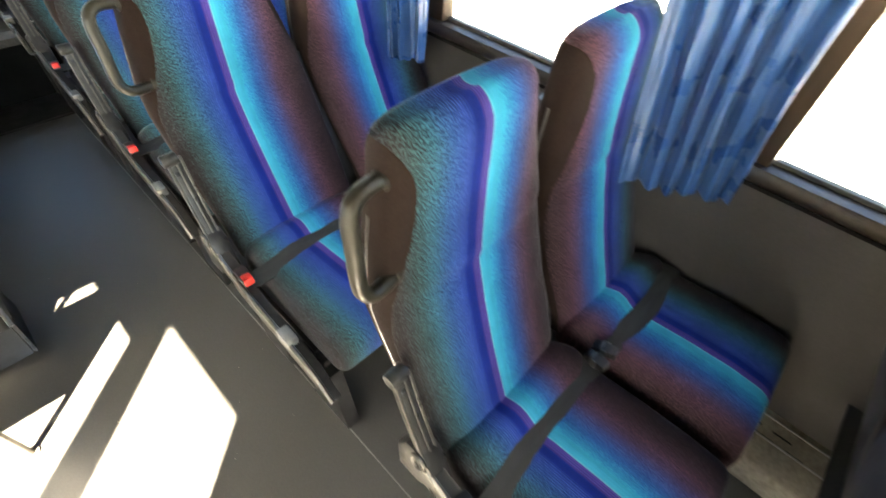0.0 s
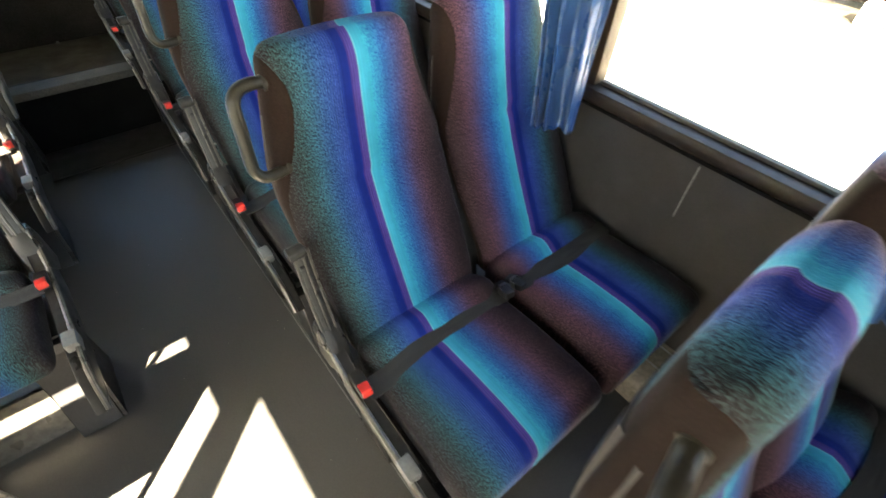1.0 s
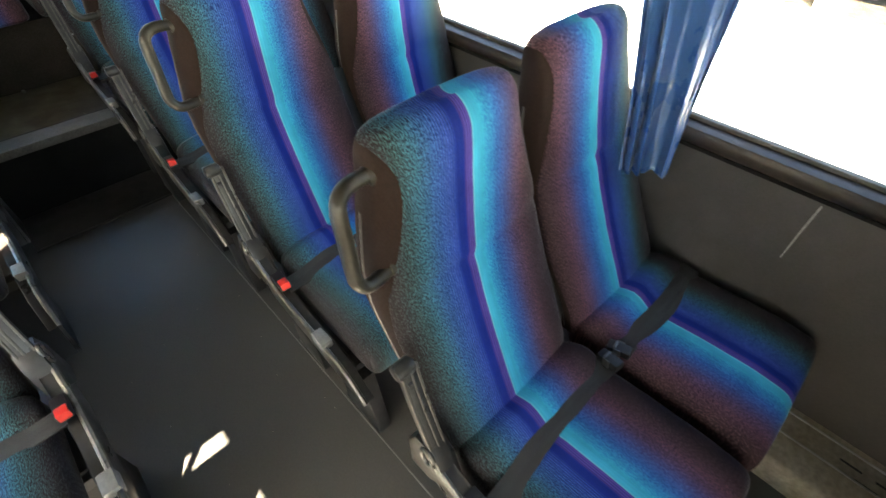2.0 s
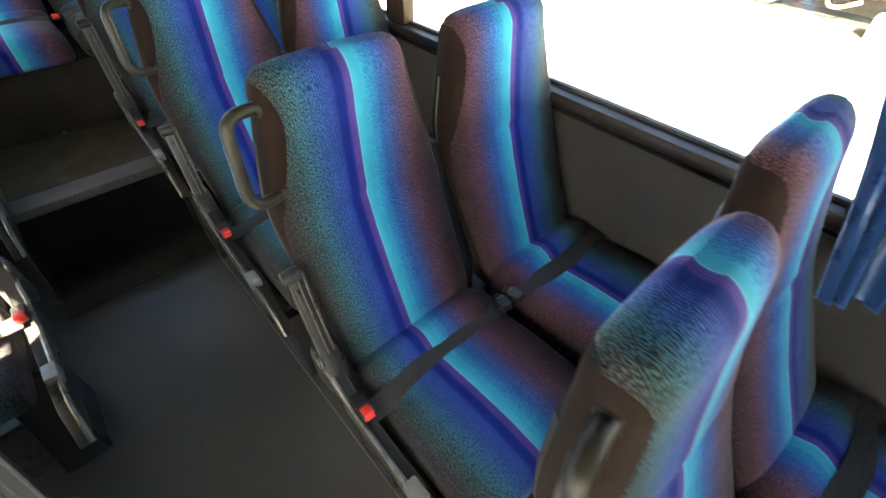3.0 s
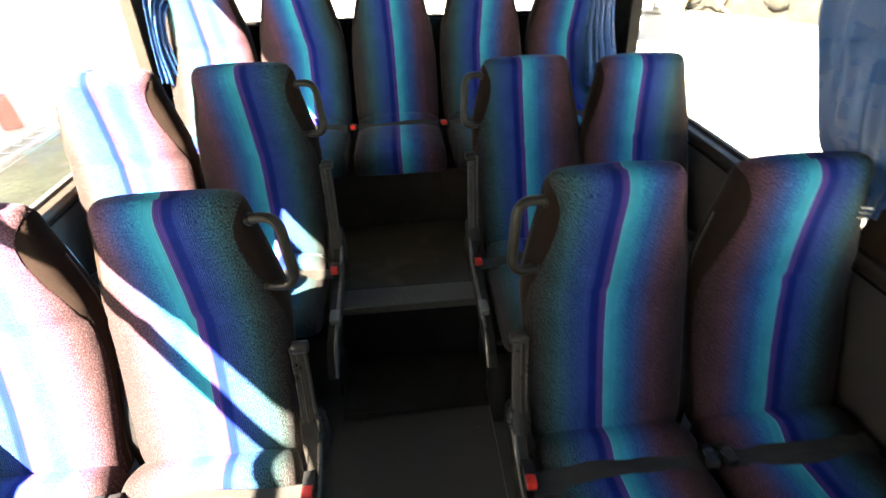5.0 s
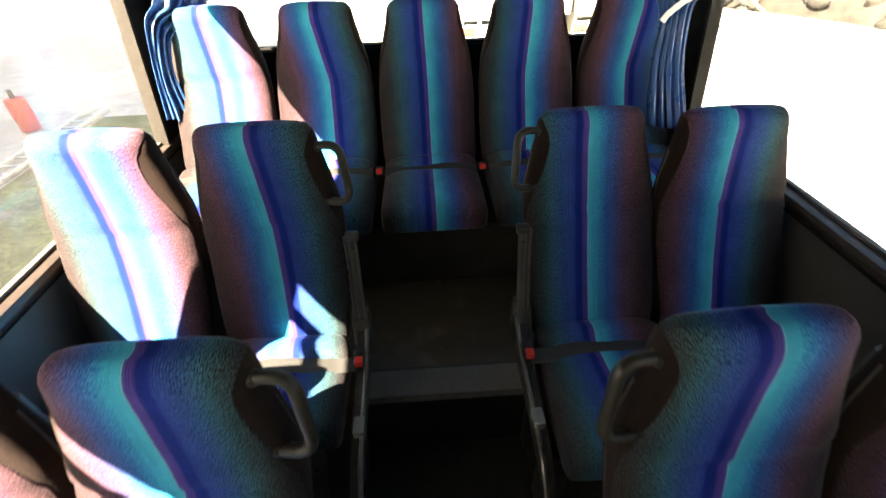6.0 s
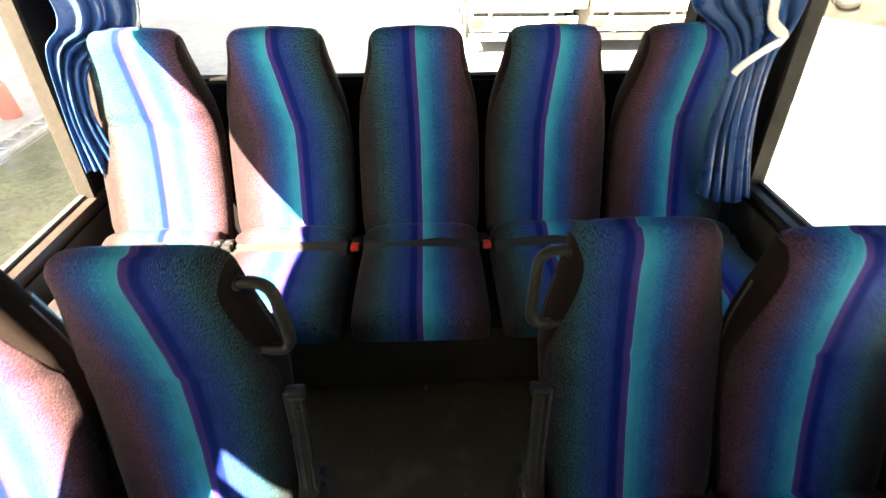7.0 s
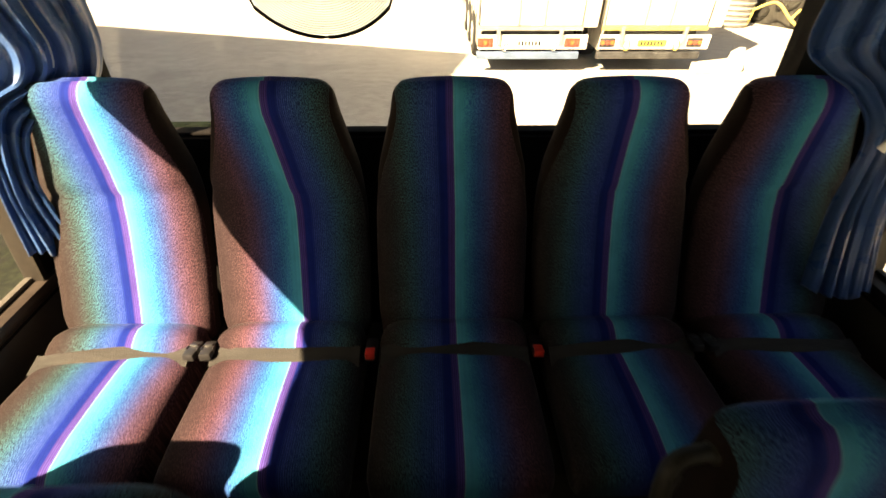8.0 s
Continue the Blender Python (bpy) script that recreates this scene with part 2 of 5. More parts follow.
M_INK = mat("black_ink", (0.02, 0.02, 0.02), 0.6, grain=20, spread=0.05)
M_ALU = mat("bare_aluminium", (0.55, 0.55, 0.54), 0.4, metal=0.8, grain=20, spread=0.15)
M_EXTRED = mat("red_enamel", (0.50, 0.05, 0.045), 0.35, grain=30, spread=0.1)


def glass_mat(name, tint, rough=0.0, dust=0.0):
    """Thin clear pane: straight through, with gloss that grows towards grazing. dust: share of light that a dirty film scatters."""
    m = bpy.data.materials.new(name)
    m.use_nodes = True
    t = m.node_tree
    t.nodes.remove(t.nodes["Principled BSDF"])
    tr, gl, mx, lw, pw, ma = (t.nodes.new(k) for k in ("ShaderNodeBsdfTransparent", "ShaderNodeBsdfGlossy", "ShaderNodeMixShader", "ShaderNodeLayerWeight",
                                                       "ShaderNodeMath", "ShaderNodeMath"))
    tr.inputs[0].default_value = (*tint, 1)
    gl.inputs["Roughness"].default_value = rough
    pw.operation, ma.operation = "POWER", "MULTIPLY_ADD"
    pw.inputs[1].default_value = 5.0
    ma.inputs[1].default_value, ma.inputs[2].default_value = 0.5, 0.025
    t.links.new(lw.outputs["Facing"], pw.inputs[0])
    t.links.new(pw.outputs[0], ma.inputs[0])
    t.links.new(ma.outputs[0], mx.inputs[0])
    t.links.new(tr.outputs[0], mx.inputs[1])
    t.links.new(gl.outputs[0], mx.inputs[2])
    out = mx.outputs[0]
    if dust:
        film, both, tex, span, co = (t.nodes.new(k) for k in ("ShaderNodeBsdfTranslucent", "ShaderNodeMixShader", "ShaderNodeTexNoise", "ShaderNodeMapRange", "ShaderNodeTexCoord"))
        film.inputs[0].default_value = (0.9, 0.88, 0.84, 1)
        tex.inputs["Scale"].default_value, tex.inputs["Detail"].default_value = 5.0, 6.0
        for i, v in enumerate((0.3, 0.7, 0.6 * dust, 1.4 * dust)):
            span.inputs[i + 1].default_value = v
        t.links.new(co.outputs["Object"], tex.inputs["Vector"])
        t.links.new(tex.outputs["Fac"], span.inputs[0])
        t.links.new(span.outputs[0], both.inputs[0])
        t.links.new(out, both.inputs[1])
        t.links.new(film.outputs[0], both.inputs[2])
        out = both.outputs[0]
    t.links.new(out, t.nodes["Material Output"].inputs[0])
    return m


M_GLASS = glass_mat("window_glass", (0.90, 0.93, 0.92))
M_DUSTY = glass_mat("dusty_window_glass", (0.90, 0.93, 0.92), dust=0.009)
M_LENS = glass_mat("lens_plastic", (0.74, 0.82, 0.86), rough=0.02)


# ---------------------------------------------------------------- mesh helpers
def part(name, bm, material, parent=None, label="", smooth=True):
    """Links a bmesh as one mesh object under a thing or a part."""
    bmesh.ops.recalc_face_normals(bm, faces=bm.faces)
    me = bpy.data.meshes.new(name)
    bm.to_mesh(me)
    bm.free()
    me.materials.append(material)
    if smooth:
        me.shade_smooth()
        me.set_sharp_from_angle(angle=radians(42))
    ob = new(name, me)
    if parent is not None:
        ob.parent = parent
    if label:
        tagged(ob, label)
    return ob


def thing(name, label, category, group="", kind="", at=(0, 0, 0)):
    ob = new(name)
    ob.location = at
    ob.empty_display_size = 0.1
    return tagged(ob, label, category, group, kind)


def box(lo, hi, bevel=0.0, seg=2, bm=None):
    bm = bm or bmesh.new()
    lo, hi = Vector([min(a, b) for a, b in zip(lo, hi)]), Vector([max(a, b) for a, b in zip(lo, hi)])
    made = bmesh.ops.create_cube(bm, size=1.0, matrix=Matrix.LocRotScale((lo + hi) / 2, None, hi - lo))
    if bevel:
        edges = {e for v in made["verts"] for e in v.link_edges}
        bmesh.ops.bevel(bm, geom=list(edges), offset=bevel, segments=seg, profile=0.6, affect="EDGES")
    return bm


def slab(outline, axis, a, b, bevel=0.0, bm=None):
    """A flat outline of (p, q) pairs given thickness from a to b along an axis ('x' or 'y' or 'z')."""
    bm = bm or bmesh.new()

    def place(p, q, d):
        return {"x": (d, p, q), "y": (p, d, q), "z": (p, q, d)}[axis]
    low = [bm.verts.new(place(p, q, a)) for p, q in outline]
    high = [bm.verts.new(place(p, q, b)) for p, q in outline]
    f = [bm.faces.new(low), bm.faces.new(high[::-1])]
    n = len(outline)
    for i in range(n):
        bm.faces.new((low[i], high[i], high[(i + 1) % n], low[(i + 1) % n]))
    if bevel:
        edges = {e for g in f for e in g.edges}
        bmesh.ops.bevel(bm, geom=list(edges), offset=bevel, segments=2, profile=0.6, affect="EDGES")
    return bm


def smooth_path(points, n):
    """Catmull-Rom through the points."""
    pts = [Vector(p) for p in points]
    pts = [pts[0] * 2 - pts[1]] + pts + [pts[-1] * 2 - pts[-2]]
    out = []
    for i in range(1, len(pts) - 2):
        p0, p1, p2, p3 = pts[i - 1:i + 3]
        for k in range(n):
            s = k / n
            out.append(0.5 * (2 * p1 + (p2 - p0) * s + (2 * p0 - 5 * p1 + 4 * p2 - p3) * s * s + (3 * p1 - p0 - 3 * p2 + p3) * s ** 3))
    return out + [pts[-2]]


def tube(points, rx, ry=None, sides=12, bm=None, up=(0, 0, 1), power=2.0):
    """A rod of oval section along a path; up steers the section."""
    bm, ry = bm or bmesh.new(), ry or rx
    rings = []
    for i, p in enumerate(points):
        d = (Vector(points[min(i + 1, len(points) - 1)]) - Vector(points[max(i - 1, 0)])).normalized()
        side = d.cross(Vector(up))
        side = side.normalized() if side.length > 1e-4 else Vector((1, 0, 0))
        top = side.cross(d).normalized()
        ring = []
        for k in range(sides):
            a = 2 * math.pi * k / sides
            c, s = math.cos(a), math.sin(a)
            c, s = math.copysign(abs(c) ** (2 / power), c), math.copysign(abs(s) ** (2 / power), s)
            ring.append(bm.verts.new(Vector(p) + side * rx * c + top * ry * s))
        rings.append(ring)
    for r0, r1 in zip(rings, rings[1:]):
        for k in range(sides):
            bm.faces.new((r0[k], r0[(k + 1) % sides], r1[(k + 1) % sides], r1[k]))
    bm.faces.new(rings[0][::-1])
    bm.faces.new(rings[-1])
    return bm


def cyl(at, axis, r, length, sides=16, bevel=0.0, bm=None):
    bm = bm or bmesh.new()
    rot = Vector(axis).to_track_quat("Z", "Y").to_matrix().to_4x4()
    made = bmesh.ops.create_cone(bm, cap_ends=True, segments=sides, radius1=r, radius2=r, depth=length, matrix=Matrix.Translation(at) @ rot)
    if bevel:
        edges = [e for e in {e for v in made["verts"] for e in v.link_edges} if len(e.link_faces) == 2 and e.calc_face_angle(0) > 1.0]
        bmesh.ops.bevel(bm, geom=edges, offset=bevel, segments=2, profile=0.6, affect="EDGES")
    return bm


def interp(table, x):
    """Value at x of a table of (x, value), straight between its rows."""
    xs, ys = [a for a, b in table], [b for a, b in table]
    return float(np.interp(x, xs, ys))


def wave(c, p):
    return math.copysign(abs(c) ** (2 / p), c)


# ---------------------------------------------------------------- seats
HALF = 0.207                      # half the width of one seat
# over the crease between cushion and backrest: (height, front face's set-back)
FRONT = [(-0.07, -0.015), (0.0, 0.0), (0.10, 0.045), (0.20, 0.088), (0.30, 0.127), (0.37, 0.150), (0.47, 0.170), (0.58, 0.186), (0.70, 0.200)]
THICK = [(-0.07, 0.10), (0.10, 0.115), (0.35, 0.118), (0.50, 0.106), (0.70, 0.088)]
WIDTH = [(-0.07, 0.395), (0.0, 0.402), (0.15, 0.414), (0.36, 0.414), (0.44, 0.400), (0.53, 0.362), (0.61, 0.326), (0.70, 0.298)]
BENCH_WIDTH = [(-0.07, 0.420), (0.0, 0.431), (0.15, 0.436), (0.30, 0.432), (0.44, 0.406), (0.53, 0.364), (0.61, 0.326), (0.70, 0.300)]
BACK_TOP = 0.70


def back_front(h, lean=0.0, top=BACK_TOP):
    return interp(FRONT, h * BACK_TOP / top) + lean * max(h, 0)


SHIFT = [(0.0, 1.0), (0.10, 0.9), (0.37, 0.45), (0.66, 0.0)]


# how far the brown side reaches round to the front, as a share of its widest, over the share of the back's height
SIDE_REACH = [(0.0, 0.16), (0.28, 0.16), (0.42, 0.22), (0.52, 0.44), (0.62, 0.72), (0.72, 0.91), (0.82, 1.0), (0.89, 0.95), (0.93, 0.80), (0.955, 0.56), (0.970, 0.28), (0.978, 0.0)]


def make_backrest(parent, cx, cy, cz, flip, lean=0.0, top=BACK_TOP, wide=0.0, shift=0.0, turns=(51, 51), widths=WIDTH, stripe=(0.0, 0.0)):
    """An upholstered back with a shaped head part; stripes run from top to bottom, mirrored when flip is set.
    Its sides are brown velour, sewn to the striped front along a curved seam. turns: degrees by which each side wraps to the front;
    stripe: how far the cover's stripes lie off the middle, at the foot and at the top."""
    front_cols, side_cols, rear_cols, rise = 44, 8, 12, 0.040
    levels = [(-0.07 + (top - rise + 0.07) * i / 30, 0.0) for i in range(31)]
    levels += [(top - rise * (1 - math.sin(a)), 1 - math.cos(a)) for a in [math.pi / 2 * k / 8 for k in range(1, 9)]]
    rings = []
    for h, over in levels:
        hh = h * BACK_TOP / top
        w = interp(widths, hh) / 2 * (1 + wide * (0.4 + 0.6 * min(max(hh, 0) / BACK_TOP, 1))) - 0.032 * over * (1.0 - 4 * wide)
        d = interp(THICK, hh) / 2 * (1 - 0.62 * over)
        yc = back_front(h, lean, top) + interp(THICK, hh) / 2
        head = 0.5 * min(max((hh - 0.36) / 0.16, 0), 1)
        # a soft fold across the back at the knee
        fold = 0.007 * math.exp(-((hh - 0.385) / 0.012) ** 2)
        reach = interp(SIDE_REACH, max(h, 0) / top)
        tl, tr, rear = radians(turns[0] * reach), radians(turns[1] * reach), radians(55 * min(1.0, reach * 4))
        angles = [(math.pi + tl) + (math.pi - tl - tr) * i / front_cols for i in range(front_cols + 1)]
        angles += [-tr + (tr + rear) * i / side_cols for i in range(1, side_cols + 1)]
        angles += [rear + (math.pi - 2 * rear) * i / rear_cols for i in range(1, rear_cols + 1)]
        angles += [math.pi - rear + (rear + tl) * i / side_cols for i in range(1, side_cols)]
        ring = []
        for k, a in enumerate(angles):
            c, q = wave(math.cos(a), 4.4 - head), wave(math.sin(a), 3.6 - 0.7 * head)
            x, y = w * c + shift * interp(SHIFT, hh), d * q
            if q < 0:
                y += -0.016 * (1 - c * c) * (1 - 0.5 * max(hh, 0) / BACK_TOP) * (1 - over) + fold * (1 - 0.3 * c * c)
            if k in (0, front_cols) and 0.2 < h / top < 0.97:      # the seam pulls in
                x, y = x - 0.0022 * math.copysign(1, c), y + 0.0012
            n = noise.noise((x * 9 + cx * 7, h * 9, cy * 3)) * 0.0020
            ring.append(((cx + x, cy + yc + y - n, cz + h + (0.006 * (1 - c * c) * over)), (x, h + (y + d if over > 0 else 0))))
        rings.append(ring)
    total = len(rings[0])
    panel_top = max(i for i, (h, o) in enumerate(levels) if h / top < 0.976)
    spans = {"backrest": [range(0, front_cols), range(front_cols + side_cols, front_cols + side_cols + rear_cols)],
             "right": [range(front_cols, front_cols + side_cols)], "left": [range(total - side_cols, total)]}
    for which, columns in spans.items():
        bm = bmesh.new()
        uvl = bm.loops.layers.uv.new("UVMap")
        verts, tags = {}, {}

        def corner(i, k):
            k %= total
            if (i, k) not in verts:
                verts[(i, k)] = bm.verts.new(rings[i][k][0])
                tags[verts[(i, k)]] = rings[i][k][1]
            return verts[(i, k)]
        cells = [(i, k) for i in range(len(rings) - 1) for part_cols in columns for k in part_cols]
        if which == "backrest":
            cells += [(i, k) for i in range(panel_top, len(rings) - 1) for name in ("right", "left") for k in spans[name][0]]
        else:
            cells = [(i, k) for i, k in cells if i < panel_top]
        for i, k in cells:
            bm.faces.new((corner(i, k), corner(i, k + 1), corner(i + 1, k + 1), corner(i + 1, k)))
        if which == "backrest":
            bm.faces.new([corner(len(rings) - 1, k) for k in range(total)])
        for f in bm.faces:
            for lp in f.loops:
                x, v = tags[lp.vert]
                off = stripe[0] + (stripe[1] - stripe[0]) * min(max((v / top - 0.5) / 0.4, 0), 1)
                lp[uvl].uv = (0.5 + (x - off) / 0.425 * (-1 if flip else 1), v * 2.2 + cx + cy)
        if which == "backrest":
            part("backrest", bm, M_FABRIC, parent)
        else:
            part("side_panel", bm, M_BROWN, parent, "brown velour side panel")


def make_back_shell(parent, cx, cy, cz, lean=0.0, top=BACK_TOP, wide=0.0, shift=0.0):
    """Moulded shell over the rear of the back, with a turned-in rim."""
    bm = bmesh.new()
    cols, rows = 16, 16
    grids = []
    for off in (0.004, -0.012):
        g = []
        for i in range(rows + 1):
            h = -0.06 + (top * 0.80 + 0.06) * i / rows
            hh = h * BACK_TOP / top
            w, th = interp(WIDTH, hh) / 2 * 0.99 * (1 + wide * (0.4 + 0.6 * min(max(hh, 0) / BACK_TOP, 1))), interp(THICK, hh)
            line = []
            for k in range(cols + 1):
                c = -1 + 2 * k / cols
                dy = th / 2 + (th / 2) * (1 - abs(c) ** 4.5) ** (1 / 3.4) if abs(c) < 1 else th / 2
                line.append(bm.verts.new((cx + shift * interp(SHIFT, hh) + c * (w + off), cy + back_front(h, lean, top) + dy + off, cz + h)))
            g.append(line)
        grids.append(g)
    for g in grids:
        for a, b in zip(g, g[1:]):
            for k in range(cols):
                bm.faces.new((a[k], a[k + 1], b[k + 1], b[k]))
    a, b = grids
    for i in range(rows):
        for k in (0, cols):
            bm.faces.new((a[i][k], a[i + 1][k], b[i + 1][k], b[i][k]))
    for k in range(cols):
        for i in (0, rows):
            bm.faces.new((a[i][k], a[i][k + 1], b[i][k + 1], b[i][k]))
    return part("back_shell", bm, M_SHELL, parent, "moulded dark plastic back shell")


# cushion's top over the crease: (distance behind the crease, height)
SEAT_TOP = [(-0.47, -0.030), (-0.44, 0.004), (-0.36, 0.010), (-0.25, 0.004), (-0.15, -0.006), (-0.122, -0.014), (-0.110, -0.019), (-0.098, -0.008), (-0.082, 0.008), (-0.05, 0.017), (-0.015, 0.006), (0.04, -0.03)]


def seat_top(x, y):
    return interp(SEAT_TOP, y) - 0.010 * (abs(x) / HALF) ** 3


def make_cushion(parent, cx, cy, cz, flip, depth=0.455, half=HALF, shift=0.0, deep=0.135, stripe=0.0):
    bm = bmesh.new()
    uvl = bm.loops.layers.uv.new("UVMap")
    cols, r = 40, 0.045
    stations = [(-depth - 0.02 + r * (1 - math.cos(a)), r * (1 - math.sin(a))) for a in [math.pi / 2 * k / 6 for k in range(7)]]
    y0 = stations[-1][0]
    stations += [(y0 + (0.035 - y0) * i / 22, 0.0) for i in range(1, 23)]
    rings, tags = [], {}
    for y, inset in stations:
        top = interp(SEAT_TOP, max(y, -0.44)) - inset * 1.1
        low = -deep + inset * 0.5
        zc, hz = (top + low) / 2, (top - low) / 2
        tail = min(max((y + 0.075) / 0.112, 0), 0.98)
        w = half - 0.002 - inset * 0.35 - 0.055 * (1 - math.sqrt(1 - tail * tail))
        ring = []
        for k in range(cols):
            a = 2 * math.pi * (k + 0.5) / cols
            c, s = wave(math.cos(a), 5.5), wave(math.sin(a), 3.6 if math.sin(a) > 0 else 7)
            x, z = w * c + shift, zc + hz * s
            if s > 0:
                z += 0.010 * (1 - c * c)
            z += noise.noise((x * 8 + cx * 5, y * 8, cy)) * 0.002
            v = bm.verts.new((cx + x, cy + y, cz + z))
            tags[v] = (x, y - (max(top - z, 0) if inset > 0.02 else 0))
            ring.append(v)
        rings.append(ring)
    for r0, r1 in zip(rings, rings[1:]):
        for k in range(cols):
            bm.faces.new((r0[k], r0[(k + 1) % cols], r1[(k + 1) % cols], r1[k]))
    bm.faces.new(rings[0][::-1])
    bm.faces.new(rings[-1])
    for f in bm.faces:
        for lp in f.loops:
            x, v = tags[lp.vert]
            lp[uvl].uv = (0.5 + (x - stripe) / 0.425 * (-1 if flip else 1), v * 2.2 + cx * 3 + cy)
    return part("cushion", bm, M_FABRIC, parent)


def make_belt(parent, cx, cy, cz, xa, xb, lift=0.007, slack=0.0, tilt=0.10, back=-0.118):
    """Lap belt lying across the cushion from xa to xb, each measured from the seat's middle."""
    bm = bmesh.new()
    n, rings = 26, []
    for i in range(n + 1):
        s = i / n
        x = xa + (xb - xa) * s
        y = back + 0.012 * math.sin(s * math.pi * 1.3 + cx * 9 + cy * 3) + slack * math.sin(math.pi * s)
        z = max(seat_top(min(max(x, -HALF), HALF), y) + 0.010 * (1 - min(abs(x) / HALF, 1) ** 2), -0.016) + lift
        tw = 0.10 * math.sin(s * 5 + cx * 11 + cy * 5)
        ring = [bm.verts.new((cx + x, cy + y + a * 0.027 * math.cos(tilt), cz + z + b * 0.0016 + a * 0.027 * (0.6 * tw + math.sin(tilt)))) for a, b in ((-1, -1), (1, -1), (1, 1), (-1, 1))]
        rings.append(ring)
    for r0, r1 in zip(rings, rings[1:]):
        for k in range(4):
            bm.faces.new((r0[k], r0[(k + 1) % 4], r1[(k + 1) % 4], r1[k]))
    bm.faces.new(rings[0][::-1])
    bm.faces.new(rings[-1])
    belt = part("lap_belt", bm, M_BELT, parent, "black woven lap belt")
    return belt


def make_buckle(parent, x, y, z, yaw=0.0, red=True):
    """Belt buckle with a red button, or the black belt end with its chrome adjuster."""
    if red:
        b = part("buckle", box((-0.016, -0.040, -0.012), (0.016, 0.034, 0.012), 0.006), M_BLACK, parent, "black buckle with a red release button")
        part("release_button", box((-0.0130, -0.043, -0.006), (0.0130, -0.012, 0.0145), 0.004), M_RED, b, "red button")
    else:
        b = part("belt_end", box((-0.015, -0.030, -0.011), (0.015, 0.030, 0.011), 0.005), M_BLACK, parent, "black belt end fitting")
        part("adjuster", box((-0.0170, -0.008, -0.013), (-0.0135, 0.010, 0.013), 0.0015), M_CHROME, b, "chrome adjuster")
        part("adjuster", box((0.0135, -0.008, -0.013), (0.0170, 0.010, 0.013), 0.0015), M_CHROME, b, "chrome adjuster")
        part("roller", box((-0.012, 0.006, 0.010), (0.012, 0.013, 0.0155), 0.002), M_CHROME, b, "chrome roller bar")
    b.matrix_local = pose(x, y, z, -12, 0, yaw)
    return b


